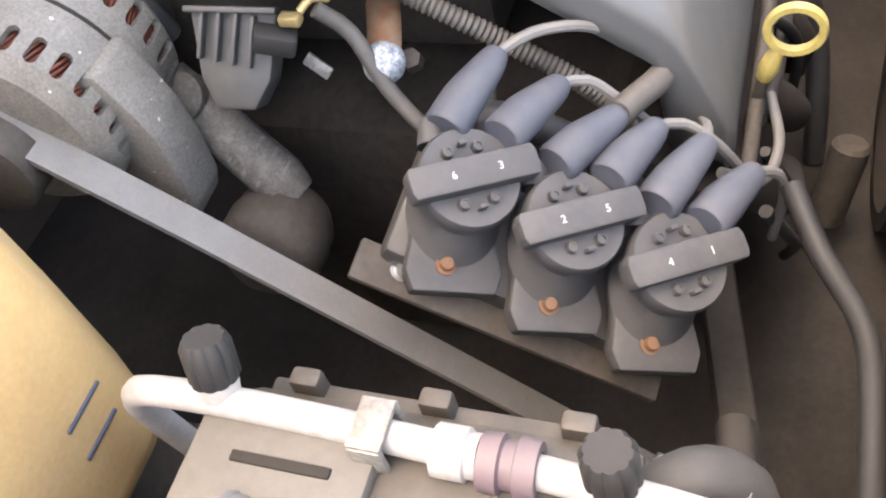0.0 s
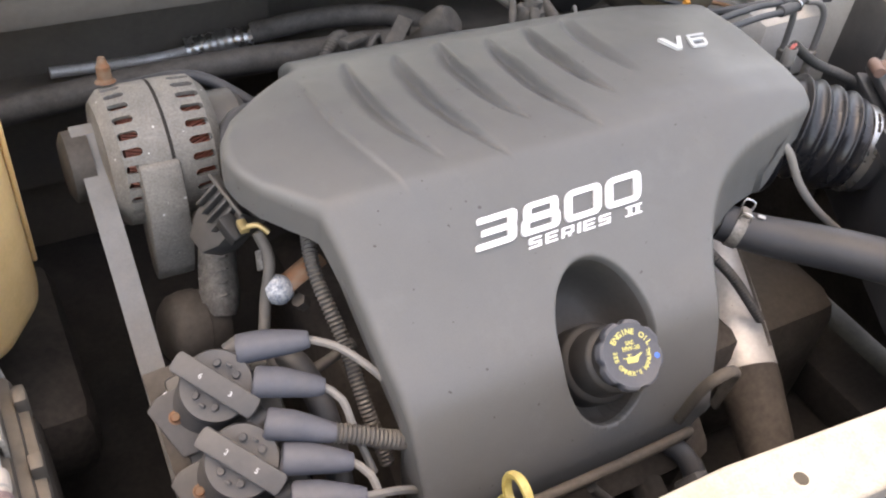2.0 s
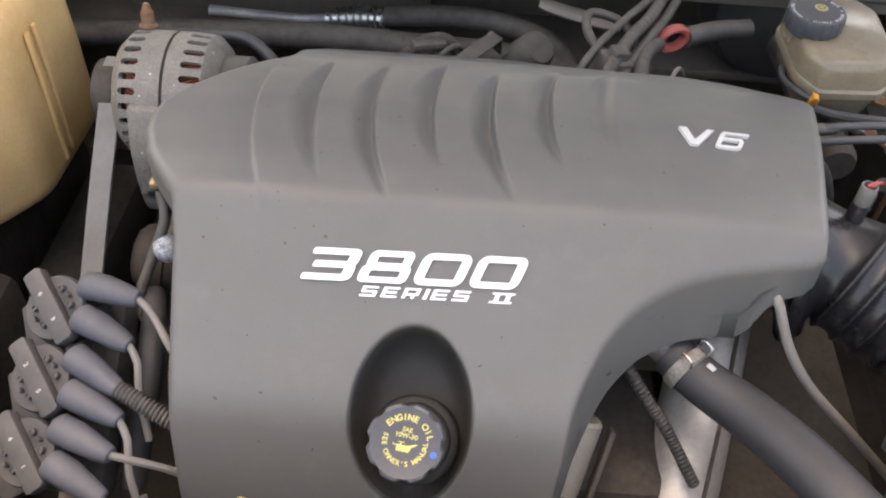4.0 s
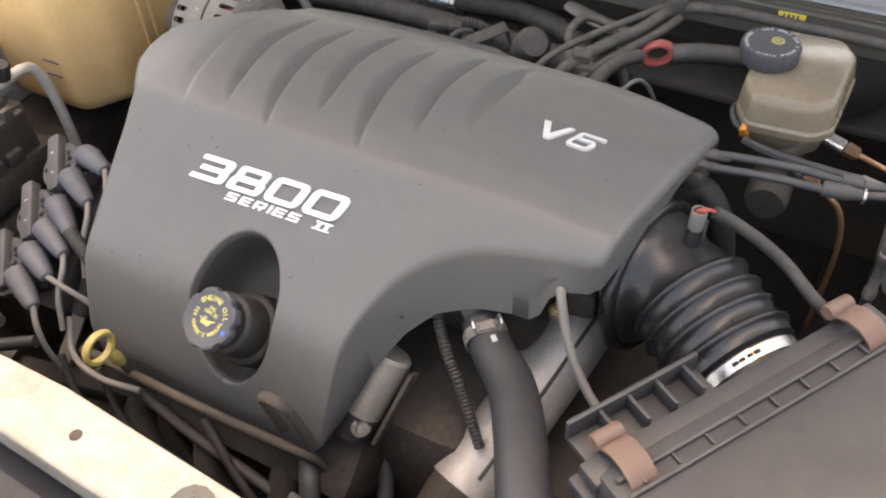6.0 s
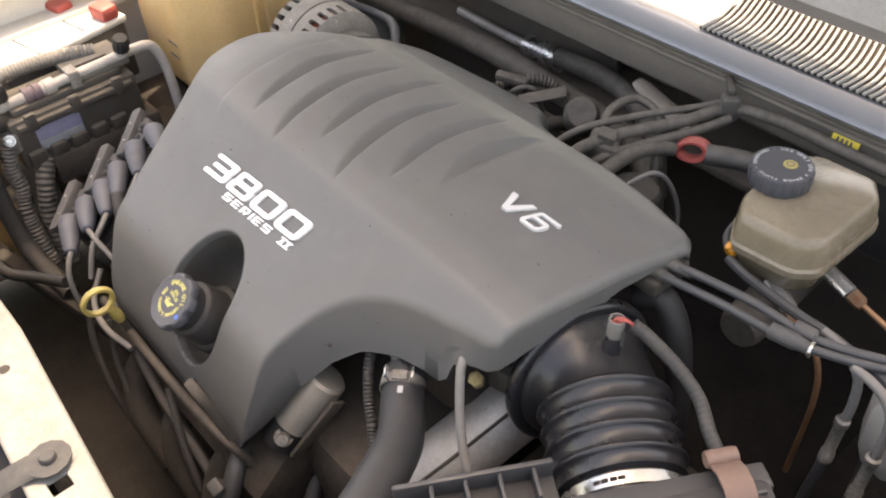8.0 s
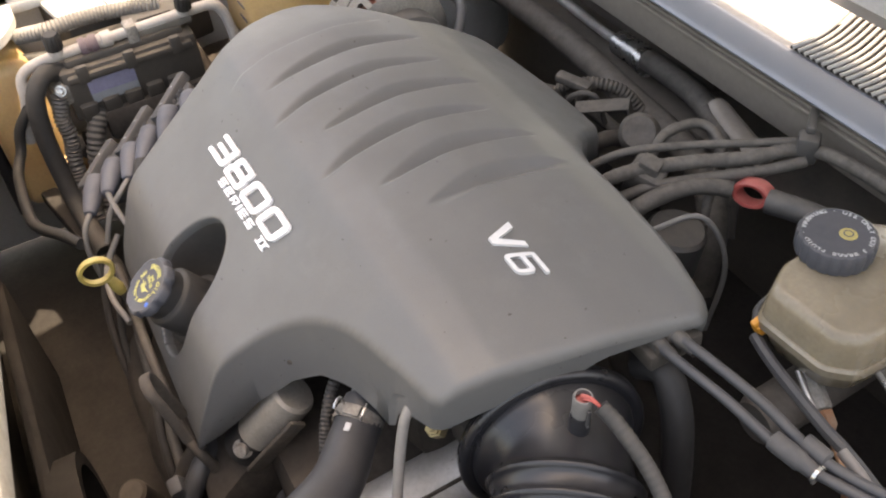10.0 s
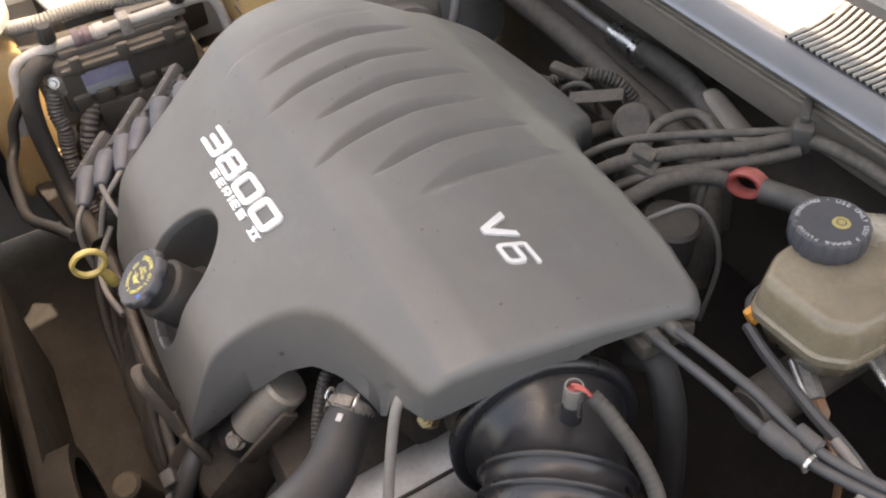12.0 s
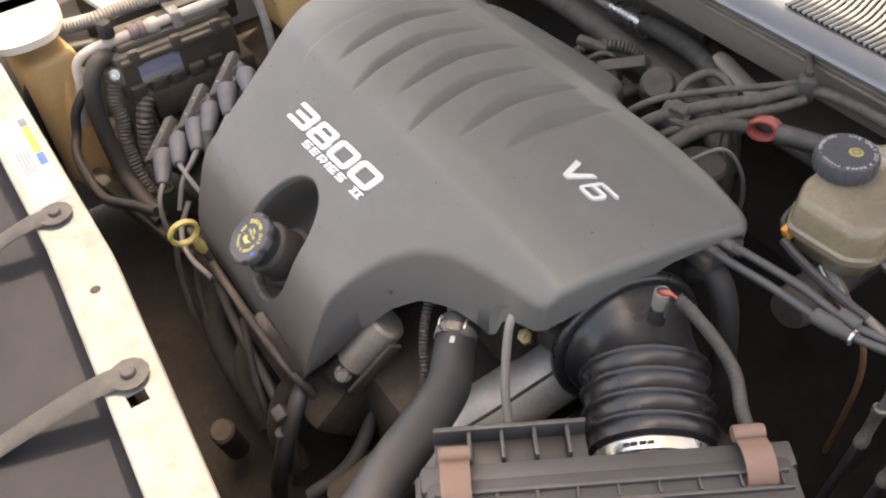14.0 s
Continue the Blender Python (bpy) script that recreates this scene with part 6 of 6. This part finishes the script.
hose("black_hose", [(-0.16, 0.38, 0.765), (-0.13, 0.45, 0.785), (-0.06, 0.50, 0.775), (0.02, 0.53, 0.74)], 0.010, DUSTY, "dusty black hose behind the cover", "hose")
hose("corrugated_conduit", [(-0.10, 0.44, 0.775), (-0.06, 0.485, 0.815), (-0.02, 0.53, 0.812), (0.01, 0.56, 0.77)], 0.0085, DUSTY, "dusty corrugated conduit behind the cover", "conduit", rib=0.002, pitch=0.006)
hose("black_hose", [(0.05, 0.40, 0.79), (0.055, 0.46, 0.805), (0.07, 0.52, 0.775)], 0.011, DUSTY, "short dusty black hose behind the cover", "hose")
hose("thin_wire", [(-0.03, 0.44, 0.80), (-0.012, 0.450, 0.838), (0.010, 0.468, 0.842), (0.020, 0.48, 0.80)], 0.004, DUSTY, "thin dusty wire behind the cover", "wire")
solo("bracket_tab", moved(join(rbox(0.05, 0.018, 0.012, 0.004), moved(lathe([(0, 0.009), (0.007, 0.009), (0.008, 0.006), (0.008, -0.012)], 14), pose(0.018, 0, -0.01))), pose(-0.030, 0.462, 0.845, 0, 10, 30)), DUSTY, "dusty sensor tab on the manifold", "sensor")
solo("bent_bracket", moved(join(rbox(0.07, 0.022, 0.003, 0.001), rbox(0.003, 0.022, 0.03, 0.001, (0.035, 0, -0.014))), pose(0.036, 0.460, 0.845, 10, -12, 45)), DUSTY, "dusty bent steel bracket", "bracket")
solo("round_valve", moved(lathe([(0, 0.03), (0.02, 0.03), (0.026, 0.022), (0.026, -0.01), (0.016, -0.014), (0.016, -0.05)], 20), axes((0.105, 0.470, 0.835), (0.4, -0.4, 0.6))), DUSTY, "dusty round valve behind the cover", "valve")
hose("wiring_hose", [(-0.22, 0.33, 0.86), (-0.25, 0.30, 0.875), (-0.275, 0.275, 0.86), (-0.27, 0.265, 0.82)], 0.010, RUBBER, "black cable at the alternator", "cable")
hose("wiring_hose", [(-0.19, 0.36, 0.83), (-0.26, 0.42, 0.86), (-0.34, 0.44, 0.85), (-0.365, 0.385, 0.885)], 0.008, RUBBER, "black charging cable over the alternator", "cable")
tag = thing("yellow_tag", "yellow printed paper tag on the cowl", "tag", (0.47, 0.535, 0.945))
part("paper", moved(rbox(0.036, 0.014, 0.001, 0.0003), axes((0.438, 0.5765, 0.906), (0, -0.9, 0.35))), LABELTAG, tag)
part("print_bar", moved(join(*[rbox(0.003, 0.006, 0.001, 0.0002, (-0.010 + 0.006 * k, 0, 0.0004)) for k in range(4)]), axes((0.438, 0.5765, 0.906), (0, -0.9, 0.35))), INK, tag, "dark unreadable print")

# cowl grille and glass side, sunlit
solo("cowl_shelf", moved(rbox(1.5, 0.42, 0.012, 0.003), pose(0.0, 0.817, 0.9575, 4, 0, 0)), VENT, "pale sunlit cowl shelf below the windscreen", "cowl panel", kind="structure")
grille = thing("cowl_grille", "pale slatted air grille in the cowl", "air grille", (0.45, 0.80, 0.97))
for k in range(66):
    x = 0.192 + 0.0088 * k
    part("slat", tube([(x, 0.6075, 0.9555), (x + 0.006, 0.622, 0.9605), (x + 0.007, 0.65, 0.9655), (x - 0.004, 0.70, 0.9735), (x - 0.035, 0.80, 0.985)], [0.0021, 0.0021, 0.0018, 0.0017, 0.0019], seg=6, flat=1.5), VENT, grille)
# dark sheet stands for the shaded depth between the slats
part("gap_sheet", moved(prism([(0.188, -0.092), (0.76, -0.092), (0.76, 0.10), (0.160, 0.10), (0.196, 0.0)], -0.0015, 0.0015), pose(0.0, 0.700, 0.9640, 6, 0, 0)), DARK, grille, "dark sheet for the shade under the slats")

# front bar details
for x in (-0.138, 0.168):
    br = thing("radiator_brace", "grey flaking steel brace bolted to the front bar", "brace", (x, -0.34, 0.868), "braces on the bar")
    y0 = -0.347 if x > 0 else -0.335
    part("strap", tube([(x + 0.003, y0 + 0.008, 0.8705), (x - 0.010, y0 - 0.030, 0.868), (x - 0.043, y0 - 0.108, 0.825), (x - 0.09, y0 - 0.22, 0.755)], 0.016, seg=12, flat=0.25), STRAP, br)
    part("bolt", moved(hex_bolt(0.0085, 0.008, 2.6), Matrix.Translation((x, y0, 0.8725))), STRAP, br, "corroded washer-head bolt")
lab = thing("sticker", "white printed sticker with yellow and blue blocks on the bar", "sticker", (-0.30, -0.345, 0.868))
part("paper", rbox(0.226, 0.046, 0.0008, 0.0002, (-0.283, -0.3305, 0.8668)), LABELW, lab)
part("blue_block", rbox(0.030, 0.011, 0.0004, 0.0001, (-0.272, -0.3150, 0.8674)), LABELB, lab, "blue block with unreadable print")
part("yellow_block", rbox(0.072, 0.011, 0.0004, 0.0001, (-0.325, -0.3150, 0.8674)), LABELY, lab, "yellow block")
part("end_block", rbox(0.022, 0.011, 0.0004, 0.0001, (-0.374, -0.3150, 0.8674)), INK, lab, "grey-blue end block")
part("print_frame", join(rbox(0.19, 0.0012, 0.0004, 0.0001, (-0.268, -0.3235, 0.8674)), rbox(0.0012, 0.026, 0.0004, 0.0001, (-0.174, -0.336, 0.8674)), rbox(0.0012, 0.026, 0.0004, 0.0001, (-0.225, -0.336, 0.8674)), rbox(0.19, 0.0012, 0.0004, 0.0001, (-0.268, -0.3490, 0.8674))), LABELB, lab, "thin blue printed frame")
part("print_bars", join(*[rbox(0.06, 0.002, 0.0004, 0.0001, (-0.275, -0.329 - 0.0045 * k, 0.8674)) for k in range(4)]), INK, lab, "rows of unreadable grey print")
solo("grille_panel", moved(rbox(1.5, 0.36, 0.02, 0.006), pose(0, -0.530, 0.765, 14, 0, -3.5)), FRONT_BLACK, "dark plastic panel in front of the bar", "panel", kind="structure")

# raised hood over the engine, out of view; its underside is pale to bounce light
hood = thing("hood", "raised grey car hood over the engine", "hood", (0, 0.68, 1.0))
HM = pose(0, 0.612, 1.0, -68, 0, 0)
part("skin", moved(rbox(1.48, 1.285, 0.012, 0.004, (0, -0.6425, 0.03)), HM), PAINTB, hood)
part("liner", moved(join(rbox(1.40, 1.16, 0.012, 0.004, (0, -0.62, 0.015)), rbox(0.06, 1.1, 0.02, 0.006, (-0.45, -0.62, 0.008)), rbox(0.06, 1.1, 0.02, 0.006, (0.45, -0.62, 0.008))), HM), HOOD, hood, "pale underside panel")
